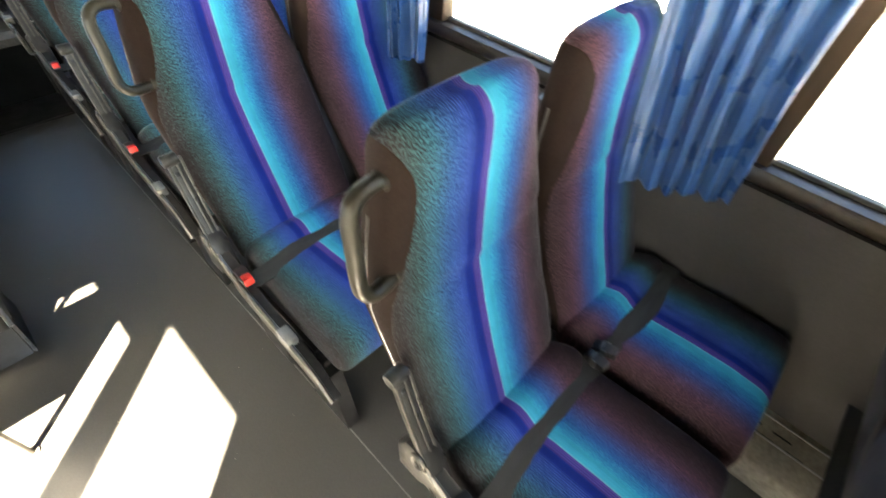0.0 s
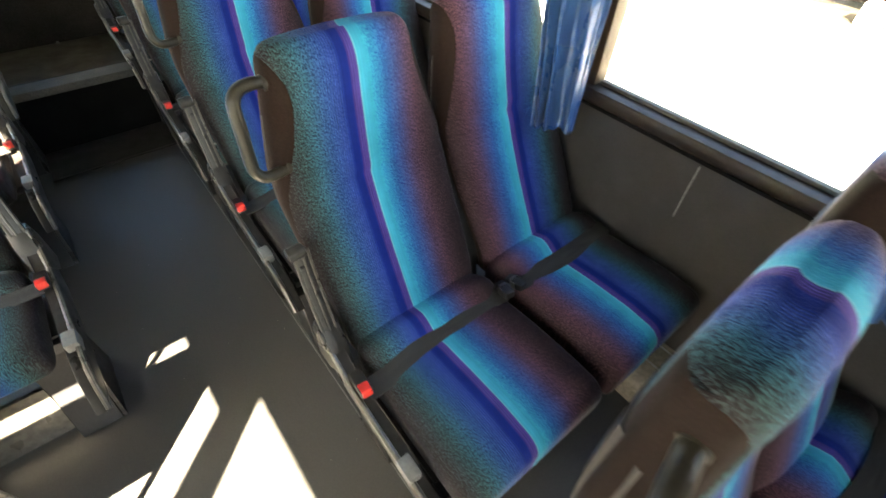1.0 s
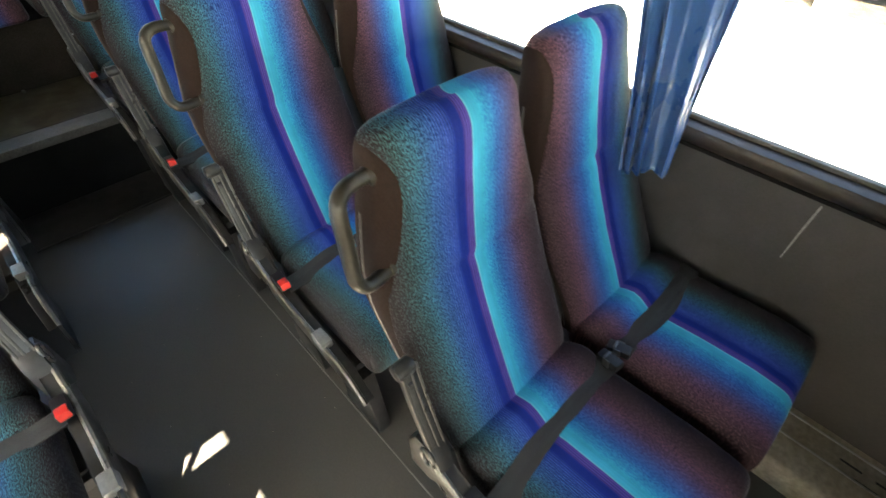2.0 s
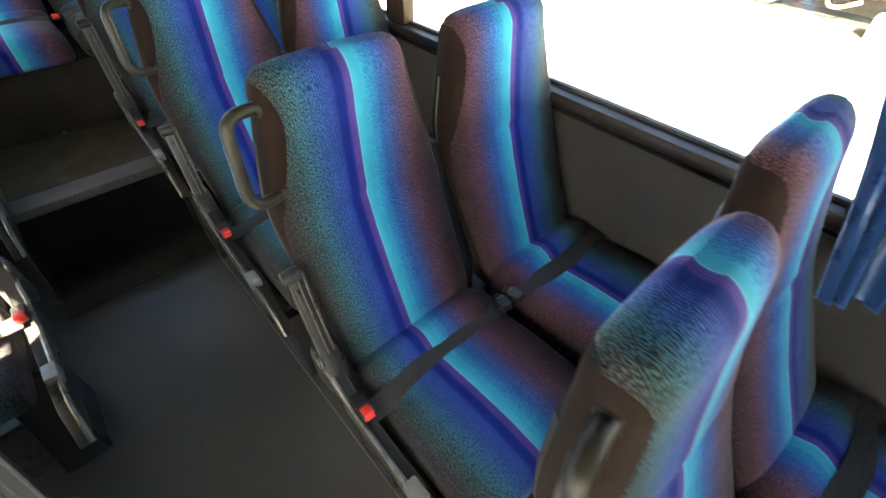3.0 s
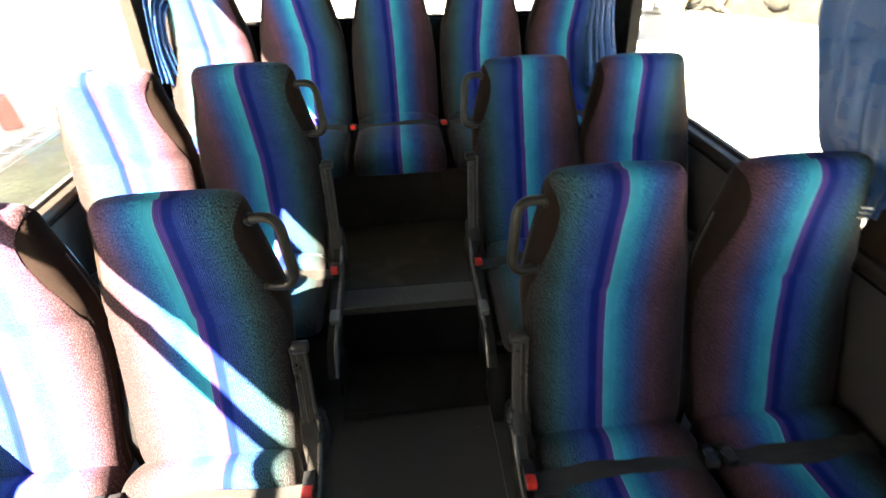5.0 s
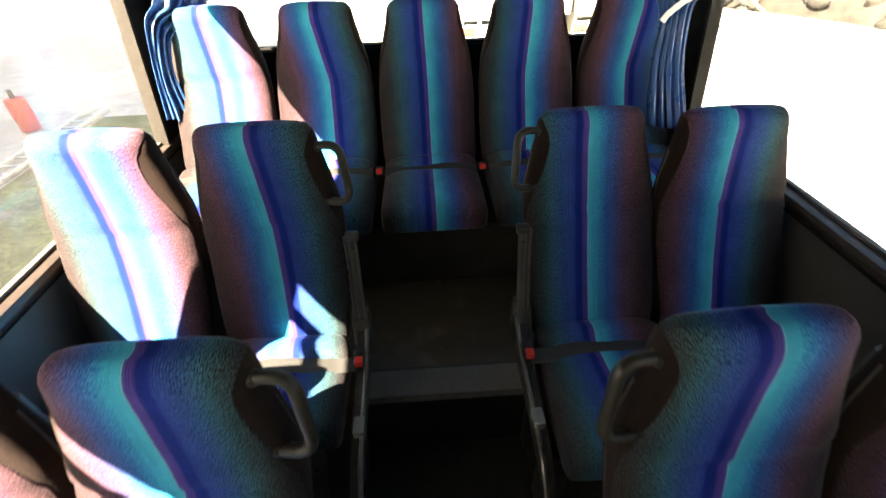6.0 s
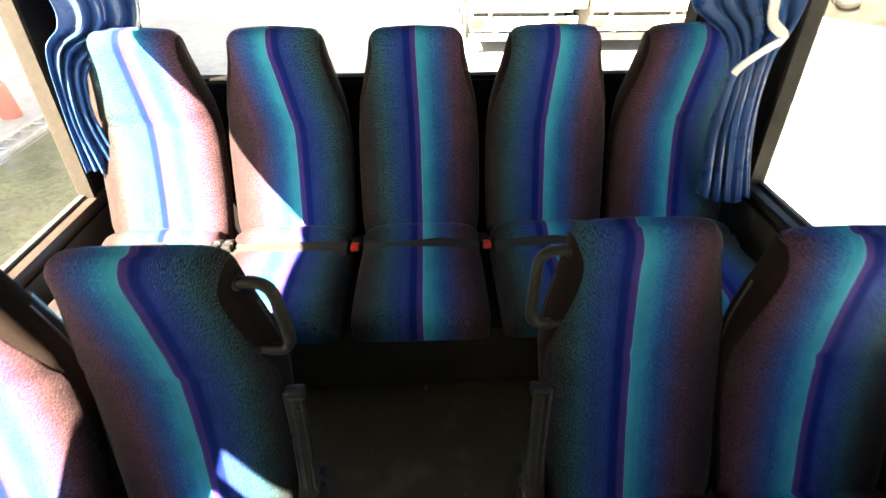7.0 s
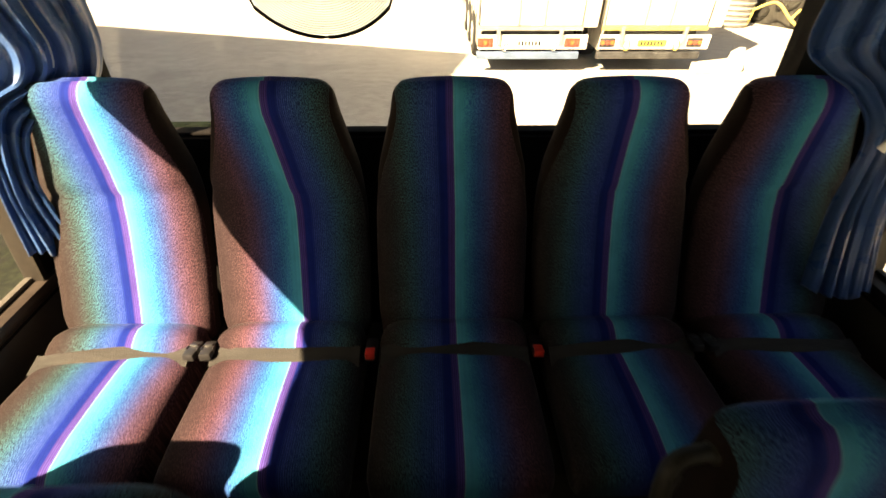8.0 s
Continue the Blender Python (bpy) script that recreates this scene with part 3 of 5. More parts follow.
def make_side_frame(parent, sx, xo, cz, floor_z, aisle=True, reach=1.0):
    """The frame at one end of a seat: side plate, recliner arm, lever block and leg. xo: the cushion's outer face."""
    a, b = sx * (xo - 0.034), sx * (xo - 0.006)
    line = [(-0.50, -0.150), (-0.42, -0.082), (-0.30, -0.052), (-0.18, -0.035), (-0.08, -0.010), (0.0, 0.035), (0.055, 0.060), (0.075, 0.035),
            (0.05, -0.06), (-0.05, -0.12), (-0.25, -0.150), (-0.42, -0.185)]
    if not aisle:
        line = [(-0.44, -0.10), (0.04, -0.06), (0.04, -0.14), (-0.42, -0.18)]
    part("side_plate", slab([(y, cz + z) for y, z in line], "x", a, b, 0.004), M_EDGE, parent, "dark plastic side plate, worn at the edge")
    if not aisle:
        return
    rim = smooth_path([(sx * (xo - 0.037), y, cz + z) for y, z in [(-0.50, -0.146), (-0.42, -0.080), (-0.30, -0.051), (-0.18, -0.034), (-0.08, -0.010), (0.0, 0.032)]], 5)
    part("edge_strip", tube(rim, 0.0075, 0.009, 8), M_LIP, parent, "worn bright metal edge strip")
    arm = [(y, z * reach) for y, z in ((-0.015, 0.010), (0.02, 0.085), (0.055, 0.16), (0.082, 0.225), (0.098, 0.270))]
    pts = smooth_path([(sx * (xo - 0.020 + 0.002 * i), y + 0.008, cz + z) for i, (y, z) in enumerate(arm)], 5)
    bar = part("recliner_arm", tube(pts, 0.019, 0.0095, 12, up=(0, -0.9, 0.4), power=5), M_EDGE, parent, "dark olive plastic recliner arm")
    for off in (-0.016, 0.003, 0.017):
        edge = smooth_path([(sx * (xo - 0.020 + 0.002 * i) + sx * off, y + 0.001, cz + z + 0.004) for i, (y, z) in enumerate(arm)], 5)
        part("arm_ridge", tube(edge, 0.0036 if off else 0.0026, 0.0030, 8), M_RAIL, bar, "worn ridge along the arm")
    part("knuckle", cyl((sx * (xo - 0.020), 0.102, cz + 0.272 * reach), (1, 0, 0), 0.0165, 0.040, 18, 0.006), M_EDGE, bar)
    eye = [(sx * (xo - 0.041), 0.020 + 0.017 * math.cos(q), cz + 0.050 + 0.030 * math.sin(q)) for q in [2 * math.pi * k / 20 for k in range(21)]]
    part("pivot_ring", tube(eye, 0.0055, 0.0055, 8), M_RAIL, parent, "worn oval ring at the arm's pivot")
    part("pivot_cover", slab([(y, cz + z) for y, z in [(-0.035, -0.03), (-0.012, 0.05), (0.02, 0.085), (0.060, 0.078), (0.085, 0.02), (0.080, -0.085), (0.02, -0.085)]],
                             "x", sx * (xo - 0.040), sx * (xo + 0.008), 0.006), M_EDGE, parent, "grey plastic pivot cover")
    for y, z in ((0.008, 0.045), (0.088, 0.236 * reach)):
        part("screw", cyl((sx * (xo - 0.040 + (0.02 if z > 0.1 else 0)), y, cz + z), (1, 0, 0), 0.0065, 0.010, 10, 0.0015), M_BLACK, parent)
    part("lever_block", box((sx * (xo - 0.045), -0.345, cz - 0.078), (sx * (xo - 0.012), -0.290, cz - 0.036), 0.006), M_KNOB, parent, "pale grey lever block")
    if sx < 0:
        part("leg", slab([(-0.305, floor_z), (-0.295, floor_z + 0.02), (-0.215, floor_z + 0.165), (-0.19, cz - 0.145), (-0.05, cz - 0.12), (-0.055, floor_z + 0.02), (-0.045, floor_z)],
                         "x", sx * (xo + 0.015), sx * (xo + 0.027), 0.003), M_EDGE, parent, "dark steel leg plate")
        part("leg", slab([(-0.305, floor_z), (-0.295, floor_z + 0.02), (-0.215, floor_z + 0.165), (-0.19, cz - 0.145), (-0.175, cz - 0.145), (-0.195, floor_z + 0.165), (-0.27, floor_z + 0.02), (-0.265, floor_z)],
                         "x", sx * (xo + 0.028), sx * (xo + 0.14), 0.003), M_BLACK, parent, "black pedestal leg")
        part("foot_board", slab([(-0.262, floor_z + 0.012), (-0.205, floor_z + 0.172), (-0.190, floor_z + 0.172), (-0.247, floor_z + 0.012)], "x", sx * (xo + 0.145), sx * (xo + 0.80), 0.003), M_LIP, parent, "pale metal board under the seat")
        return
    part("leg", slab([(-0.47, floor_z), (-0.47, floor_z + 0.02), (-0.43, cz - 0.17), (-0.30, cz - 0.145), (-0.31, floor_z + 0.02), (-0.28, floor_z)],
                     "x", sx * (xo + 0.0), sx * (xo + 0.045), 0.004), M_BLACK, parent, "black pedestal leg")
    part("leg", slab([(-0.16, floor_z), (-0.16, floor_z + 0.02), (-0.12, cz - 0.14), (0.0, cz - 0.11), (-0.01, floor_z + 0.02), (0.02, floor_z)],
                     "x", sx * (xo + 0.0), sx * (xo + 0.045), 0.004), M_BLACK, parent, "black pedestal leg")


def make_handle(parent, sx, cz, xo, lean=0.0, top=0.652):
    """Grab handle on the aisle side of the head part."""
    p = [(0.350, 0.228, 0.586, 0.59), (0.315, 0.224, 0.594, 0.59), (0.284, 0.218, 0.592, 0.59), (0.2665, 0.210, 0.573, 0.57), (0.262, 0.199, 0.520, 0.50), (0.258, 0.188, 0.462, 0.45),
         (0.261, 0.183, 0.440, 0.44), (0.276, 0.182, 0.424, 0.43), (0.305, 0.186, 0.421, 0.43), (0.345, 0.193, 0.425, 0.43)]
    pts = smooth_path([(sx * (x + xo - 0.287), y + lean * k, cz + z + 0.7 * (top - 0.652)) for x, y, z, k in p], 6)
    h = part("grab_handle", tube(pts, 0.0130, 0.0118, 12), M_HANDLE, parent, "grey plastic grab handle")
    for q, d in ((pts[2], 1), (pts[-3], -1)):
        part("handle_boss", cyl(q, (1, 0, 0.15 * d), 0.0165, 0.020, 16, 0.004), M_HANDLE, h)
    return h


TOP = 0.652                       # height of a back over the crease
AISLE = 0.287                     # aisle edge of the cushions
AISLE_MID, WINDOW_MID = 0.500, 0.948
SEAT_Z = 0.466                    # height of the crease over the main floor


def make_double_seat(sx, cz, floor_z, lean, label, y, top=TOP, sag=(0.0, 0.0), panel=(51, 55), apart=0.0, sewn=(0.0, 0.0)):
    """Two seats on one frame; the origin lies on the floor under the crease of the cushions. sx: +1 or -1, the side of the aisle."""
    seat = thing("double_seat", label, "bus seat", "double seats along the aisle")
    upright = lean
    for mid, flip, shift, give in ((AISLE_MID, sx < 0, 0.026 * sx, sag[0]), (WINDOW_MID, sx > 0, 0.040 * sx, sag[1])):
        cx = sx * (mid + (apart if mid == WINDOW_MID else 0.0))
        lean = upright + give
        stripe = ((0.0, 0.018 if cz == SEAT_Z else 0.0) if sx > 0 else (-0.006, -0.018)) if mid == AISLE_MID else (sewn[1], sewn[1])
        stripe = (stripe[0], stripe[1] + (sewn[0] if mid == AISLE_MID else 0.0))
        inward = panel[0] if mid == AISLE_MID else panel[1]
        make_backrest(seat, cx, 0, cz, flip, lean, top, 0.085, shift, (inward, 36) if sx > 0 else (36, inward), stripe=stripe)
        make_back_shell(seat, cx, 0, cz, lean, top, 0.085, shift)
        make_cushion(seat, cx, 0, cz, flip, 0.455 if sx > 0 else 0.345, 0.222, shift, 0.135 if sx > 0 else 0.100, stripe[0])
        inner = mid == AISLE_MID
        make_belt(seat, cx + shift, 0, cz, *sorted((-sx * (0.252 if inner else 0.196), sx * 0.205)))
        for k in (-1, 1):
            for h in (0.10, 0.36):
                part("shell_clip", cyl((cx + shift * 0.7 + k * 0.214, 0.075 + back_front(h, lean, top), cz + h), (1, 0, 0), 0.003, 0.016, 8), M_KNOB, seat, "small pale shell clip")
    make_buckle(seat, sx * (AISLE - 0.016), -0.105, cz - 0.002, sx * -4)
    for k in (-1, 1):
        make_buckle(seat, sx * 0.757 + k * 0.022, -0.112, cz + 0.004, k * 8, red=False)
    make_side_frame(seat, sx, AISLE, cz, floor_z, reach=1.0 if cz == SEAT_Z else 1.2)
    make_side_frame(seat, sx, 1.215, cz, floor_z, aisle=False)
    make_handle(seat, sx, cz, AISLE, upright + sag[0], top)
    # added filler: closes the gap so no sliver of sun reaches the floor
    fill_path = [Vector((sx * 0.757, back_front(h, upright + sum(sag) / 2, top) + 0.075, cz + h)) for h in (-0.12, 0.0, 0.12, 0.24, 0.36)]
    part("gap_filler", tube(fill_path, 0.030, 0.018, 8, up=(0, 1, 0.3), power=5), M_BLACK, seat, "black filler between the two backs, keeping the sun out")
    # unseen plate, added to stop sun leaking past the cushions' rear corners
    part("under_plate", box((sx * (AISLE + 0.012), -0.36 if sx > 0 else -0.20, cz - 0.134), (sx * 1.205, 0.095, cz - 0.124), 0.003), M_BLACK, seat, "black plate added under the cushions against sun leaks")
    front_bar = -0.40 if sx > 0 else -0.22
    bar = box((sx * (AISLE + 0.01), front_bar, cz - 0.175), (sx * (WINDOW_MID + HALF), front_bar + 0.05, cz - 0.137), 0.006)
    part("cross_bar", bar, M_STEEL, seat, "dark steel cross bar")
    bar = box((sx * (AISLE + 0.01), -0.09, cz - 0.175), (sx * (WINDOW_MID + HALF), -0.04, cz - 0.137), 0.006)
    part("cross_bar", bar, M_STEEL, seat, "dark steel cross bar")
    seat.location = (0, y, 0)
    return seat


FLOOR_BACK, PLATFORM = 3.288, 0.325
ROW_A, ROW_B, ROW_C, ROW_D, ROW_E = 0.236, 1.025, 1.806, 2.602, 3.392
loose = make_double_seat(1, SEAT_Z, 0.0, 0.0, "striped plush double seat with its back set upright", ROW_A, 0.676, sag=(-0.048, -0.052), panel=(54, 61))
loose.location = (0.011, ROW_A - 0.030, -0.004)
# each row's backs have settled a little differently
STRIPED = "striped blue and purple plush double seat with grab handle"
for x, y, sag in ((0.02, ROW_A - 0.79, (0.0, 0.0)), (-0.008, ROW_B, (0.012, 0.075)), (0.004, ROW_C, (-0.036, -0.040)), (0.006, ROW_D, (0.0, -0.015))):
    right = make_double_seat(1, SEAT_Z, 0.0, 0.0, STRIPED, y, 0.642 if y == ROW_B else TOP, sag, panel=(54, 61) if y < ROW_B else (54, 47) if y == ROW_B else (51, 51), apart=0.018 if y == ROW_C else 0.0)
    right.location = (x, y, 0)
left = make_double_seat(-1, SEAT_Z, 0.0, -0.02, "striped plush double seat with sunlight across its back", ROW_C + 0.01, 0.642)
copy_thing(left, pose(0, ROW_D + 0.03, 0))
make_double_seat(1, SEAT_Z + 0.062, 0.0, 0.10, "striped plush double seat on the raised step", ROW_E, 0.618, (0.0, -0.07), panel=(51, 40), apart=-0.014, sewn=(-0.016, -0.022))
make_double_seat(-1, SEAT_Z + 0.062, 0.0, -0.105, "sunlit striped plush double seat on the raised step", ROW_E + 0.01, 0.667)

# rear bench
REAR_Y, REAR_Z, REAR_STEP = 4.262, 0.745, 0.458
bench = thing("rear_bench", "five-seat striped plush rear bench, its window end in sunlight", "bus bench")
# each cover is sewn a little off the middle: at the foot of the back, at its crown, and on the cushion
for i, (flip, foot, crown, lie) in enumerate(((False, 0.038, 0.008, 0.050), (True, 0.026, -0.024, 0.020), (False, 0.012, 0.004, 0.012), (False, -0.008, 0.014, -0.004), (True, -0.022, 0.022, -0.010))):
    cx = (i - 2) * REAR_STEP
    make_backrest(bench, cx, REAR_Y, REAR_Z, flip, 0.02, 0.600, turns=(36, 36), widths=BENCH_WIDTH, stripe=(foot, crown))
    make_cushion(bench, cx, REAR_Y, REAR_Z, flip, 0.44, 0.212, 0.0, 0.118, lie)
    make_belt(bench, cx, REAR_Y, REAR_Z, -0.20, 0.20, 0.004, 0.0, 0.30, -0.122)
for x in (-0.229, 0.229):
    make_buckle(bench, x, REAR_Y - 0.09, REAR_Z - 0.018, 0)
for x in (-0.687, 0.687):
    for k in (-1, 1):
        make_buckle(bench, x + k * 0.020, REAR_Y - 0.100, REAR_Z - 0.004, k * 4, red=False)
part("bench_base", box((-1.19, REAR_Y - 0.40, PLATFORM), (1.19, REAR_Y + 0.10, REAR_Z - 0.12), 0.008), M_BASE, bench, "dark brown carpeted bench base")

# ---------------------------------------------------------------- the bus body
WALL, SILL, HEAD, ROOF = 1.225, 0.845, 1.87, 2.02
FRONT_Y, BACK_Y = -2.6, 4.70


def structure(name, bm, material, label, category, smooth=True):
    return tagged(part(name, bm, material, smooth=smooth), label, category, kind="structure")


structure("floor", box((-WALL, FRONT_Y, -0.06), (WALL, FLOOR_BACK, 0.0)), M_FLOOR, "dark grey rubber bus floor with scuffs", "floor")
structure("lower_body", box((-WALL - 0.055, FRONT_Y - 0.06, -1.45), (WALL + 0.055, BACK_Y + 0.06, -0.06)), M_WHITE, "plain white lower body under the bus floor", "bus body")
structure("aisle_strip", box((-0.30, 3.01, 0.0005), (0.30, FLOOR_BACK - 0.006, 0.006), 0.002), M_STRIP, "black ribbed strip before the step", "floor")
structure("trim", box((-0.30, 2.995, 0.0005), (0.30, 3.009, 0.0065), 0.002), M_EDGE, "worn metal edge of the ribbed strip", "trim")
structure("trim", box((0.283, -1.3, 0.0005), (0.287, 3.008, 0.0035), 0.001), M_KNOB, "thin pale floor joint along the seats", "trim")
structure("platform", box((-WALL, FLOOR_BACK, -0.06), (WALL, BACK_Y, PLATFORM)), M_PLAT, "brown lino platform under the rear seats", "floor")
structure("platform_riser", box((-WALL, FLOOR_BACK - 0.004, 0.0), (WALL, FLOOR_BACK, PLATFORM - 0.035)), M_RISER, "black carpeted step riser", "step")
structure("step_nosing", box((-0.285, FLOOR_BACK - 0.012, PLATFORM - 0.034), (0.285, FLOOR_BACK + 0.098, PLATFORM + 0.005), 0.004), M_NOSING, "worn dark grey rubber step nosing", "step")
structure("trim", box((-0.285, FLOOR_BACK + 0.0985, PLATFORM + 0.0005), (0.285, FLOOR_BACK + 0.108, PLATFORM + 0.0035), 0.001), M_INK, "dark joint behind the step nosing", "trim")
structure("ceiling", box((-WALL - 0.08, FRONT_Y, ROOF), (WALL + 0.08, BACK_Y + 0.08, ROOF + 0.06)), M_CEIL, "grey cloth bus ceiling", "ceiling")
structure("wall_front", box((-WALL, FRONT_Y - 0.06, -0.06), (WALL, FRONT_Y, 0.95)), M_WALL, "plain grey wall below the windscreen", "wall")
structure("wall_front_head", box((-WALL, FRONT_Y - 0.06, HEAD), (WALL, FRONT_Y, ROOF)), M_WALL, "grey panel above the windscreen", "wall")
screen = tagged(new("window_8"), "wide clear windscreen of the bus", "window", kind="structure")
g = part("pane", box((-WALL, FRONT_Y - 0.034, 0.94), (WALL, FRONT_Y - 0.028, HEAD + 0.01)), M_GLASS, screen, smooth=False)
g.visible_shadow = False

# window openings along each side: (front, rear, head height)
OPENINGS = {1: [(-0.67, 0.045, HEAD), (0.13, 1.118, HEAD), (1.20, 2.722, HEAD), (2.84, 4.34, HEAD)],
            -1: [(-1.90, -0.75, HEAD), (-0.67, 0.146, 1.776), (0.26, 1.118, 1.776), (1.20, 2.787, 1.806), (2.88, 4.40, HEAD)]}
SILLS = {1: SILL, -1: 0.805}
window_count = 0
for sx, wall_name in ((1, "wall_right"), (-1, "wall_left")):
    a, b, sill = sx * WALL, sx * (WALL + 0.055), SILLS[sx]
    structure(wall_name, box((a, FRONT_Y, -0.06), (b, BACK_Y + 0.06, sill - 0.045)), M_WALL, "grey vinyl side wall below the windows", "wall")
    # the last window on the left is a little taller, its upper rear corner rounded
    arch = [(3.78, HEAD), (3.66, HEAD + 0.012), (3.54, HEAD + 0.038), (3.42, HEAD + 0.056), (2.885, HEAD + 0.056), (2.88, HEAD)] if sx < 0 else []
    over = [(FRONT_Y, ROOF), (BACK_Y + 0.06, ROOF), (BACK_Y + 0.06, HEAD)] + arch + [(FRONT_Y, HEAD)]
    structure(wall_name + "_head", slab(over, "x", a, b), M_CEIL, "grey panel above the side windows", "wall", smooth=False)
    prof = [(0.0, -0.05), (-0.012, -0.045), (-0.020, -0.030), (-0.022, -0.014), (-0.015, -0.003), (-0.003, 0.0), (0.050, 0.0), (0.055, -0.05)]
    structure("window_sill", slab([(sx * (WALL + p), sill + q) for p, q in prof], "y", FRONT_Y + 0.002, BACK_Y + 0.05), M_SILL, "dark brown plastic window sill rail", "sill")
    gap_line = slab([(sx * (WALL - 0.0025), sill - 0.062), (sx * (WALL + 0.001), sill - 0.062), (sx * (WALL + 0.001), sill - 0.052), (sx * (WALL - 0.0025), sill - 0.052)], "y", FRONT_Y, BACK_Y)
    structure("trim", gap_line, M_DARK, "dark joint strip under the sill", "trim")
    rows = OPENINGS[sx]
    before = FRONT_Y
    for lo, hi, head in rows:
        structure("pillar", box((sx * (WALL - 0.006), before + 0.001, sill + 0.001), (sx * (WALL + 0.05), lo, HEAD), 0.006), M_PILLAR, "brown window pillar trim", "pillar")
        before = hi
    structure("pillar", slab([(before, sill + 0.001), (BACK_Y + 0.055, sill + 0.001), (BACK_Y + 0.055, HEAD), (before + 0.20, HEAD)], "x", sx * (WALL - 0.004), sx * (WALL + 0.05)),
              M_DARK, "dark slanted rear corner pillar", "pillar")
    structure("trim", slab([(before - 0.016, sill + 0.001), (before + 0.002, sill + 0.001), (before + 0.202, HEAD), (before + 0.184, HEAD)], "x", sx * (WALL - 0.010), sx * (WALL + 0.045)),
              M_TRIM, "grey-brown trim along the slanted rear pillar", "trim")
    for i, (lo, hi, head) in enumerate(rows):
        window_count += 1
        far = hi + (0.2 if i == len(rows) - 1 else 0)
        w = tagged(new("window_%d" % (window_count + 10)), "clear side window of the bus", "window", kind="structure")
        g = part("pane", box((sx * (WALL + 0.039), lo - 0.01, sill - 0.01), (sx * (WALL + 0.043), far + 0.01, HEAD + (0.066 if sx < 0 and i == 4 else 0.01))), M_DUSTY, w, smooth=False)
        g.visible_shadow = False
        part("gasket", box((sx * (WALL + 0.022), lo, sill), (sx * (WALL + 0.042), far, sill + 0.012), 0.003), M_SEAL, w, "grey rubber seal on the sill")
        if head < HEAD or sx > 0:
            part("gasket", box((sx * (WALL + 0.006), lo, head), (sx * (WALL + 0.042), far, HEAD + 0.002), 0.003), M_DARK, w, "dark upper window frame")
        if sx < 0 and i in (2, 3):
            part("hopper_bar", box((sx * (WALL + 0.027), lo, 1.622 if i == 3 else 1.597), (sx * (WALL + 0.033), far, 1.688 if i == 3 else 1.80), 0.002), M_DARK, w, "dark bar of the tilting top light")
    # heating duct along the foot of the wall
    duct = thing("heater_duct", "beige metal heating duct with slots along the wall", "heater")
    part("casing", slab([(sx * (WALL - 0.001), 0.0), (sx * (WALL - 0.187), 0.0), (sx * (WALL - 0.187), 0.092), (sx * (WALL - 0.174), 0.108), (sx * (WALL - 0.093), 0.124), (sx * (WALL - 0.018), 0.136), (sx * (WALL - 0.001), 0.142)],
                        "y", -1.2, FLOOR_BACK - 0.01, 0.003), M_HEATER, duct)
    for off, z in ((0.020, 0.1355), (0.094, 0.1238)):
        part("ridge", box((sx * (WALL - off - 0.0025), -1.2, z), (sx * (WALL - off + 0.0025), FLOOR_BACK - 0.01, z + 0.005), 0.001), M_ALU, duct, "bright folded ridge")
    y = -1.05
    while y < FLOOR_BACK - 0.35:
        for row in range(2):
            for k in range(3):
                yy = y + k * 0.087 + row * 0.046
                xx = WALL - 0.090 + row * 0.031
                zz = 0.1246 + row * 0.0050
                part("slot", box((sx * (xx - 0.003), yy, zz - 0.004), (sx * (xx + 0.003), yy + 0.054, zz + 0.0016)), M_INK, duct, smooth=False)
        y += 0.55

# rear wall and window
RS = 1.119
structure("wall_rear", box((-WALL, BACK_Y - 0.02, PLATFORM), (WALL, BACK_Y + 0.06, RS)), M_DARK, "black rear wall behind the bench", "wall")
structure("wall_rear_head", box((-WALL, BACK_Y, HEAD), (WALL, BACK_Y + 0.06, ROOF)), M_DARK, "black panel above the rear window", "wall")
for sx in (-1, 1):
    structure("pillar", slab([(sx * WALL, RS), (sx * 1.02, RS), (sx * 0.98, HEAD), (sx * WALL, HEAD)], "y", BACK_Y - 0.02, BACK_Y + 0.06), M_DARK, "black rear corner pillar", "pillar")
rw = tagged(new("window_9"), "wide rear window of the bus", "window", kind="structure")
g = part("pane", box((-1.03, BACK_Y + 0.026, RS - 0.01), (1.03, BACK_Y + 0.031, HEAD + 0.01)), M_GLASS, rw, smooth=False)
g.visible_shadow = False
part("gasket", box((-1.02, BACK_Y - 0.006, RS + 0.001), (1.02, BACK_Y + 0.04, RS + 0.014), 0.003), M_DARK, rw)


# guard panel between the side door's stairs and the first seat
guard = thing("guard_panel", "grey guard panel on thin metal posts before the seat", "panel")
part("board", box((-1.17, 1.140, 0.205), (-0.425, 1.160, 0.73), 0.006), M_WALL, guard)
for x in (-0.42, -1.175):
    part("post", cyl((x, 1.150, 0.45), (0, 0, 1), 0.0105, 0.90, 14, 0.002), M_LIP, guard, "thin grey metal post")
    part("foot_plate", cyl((x, 1.150, 0.003), (0, 0, 1), 0.022, 0.006, 16, 0.002), M_LIP, guard)
part("post", cyl((-0.752, 1.150, 0.79), (0, 0, 1), 0.012, 0.14, 12, 0.002), M_LIP, guard, "thin grey metal post")
part("top_rail", tube([(-1.175, 1.150, 0.85), (-0.80, 1.150, 0.85), (-0.42, 1.150, 0.85)], 0.022, 0.022, 12), M_LIP, guard, "grey metal top rail")
scuff = part("scuff_mark", slab([(0.7475, 0.600), (0.7505, 0.600), (0.7530, 0.70), (0.7520, 0.775), (0.7475, 0.775), (0.7480, 0.70)], "x", WALL - 0.0012, WALL + 0.0005), M_SCUFF)
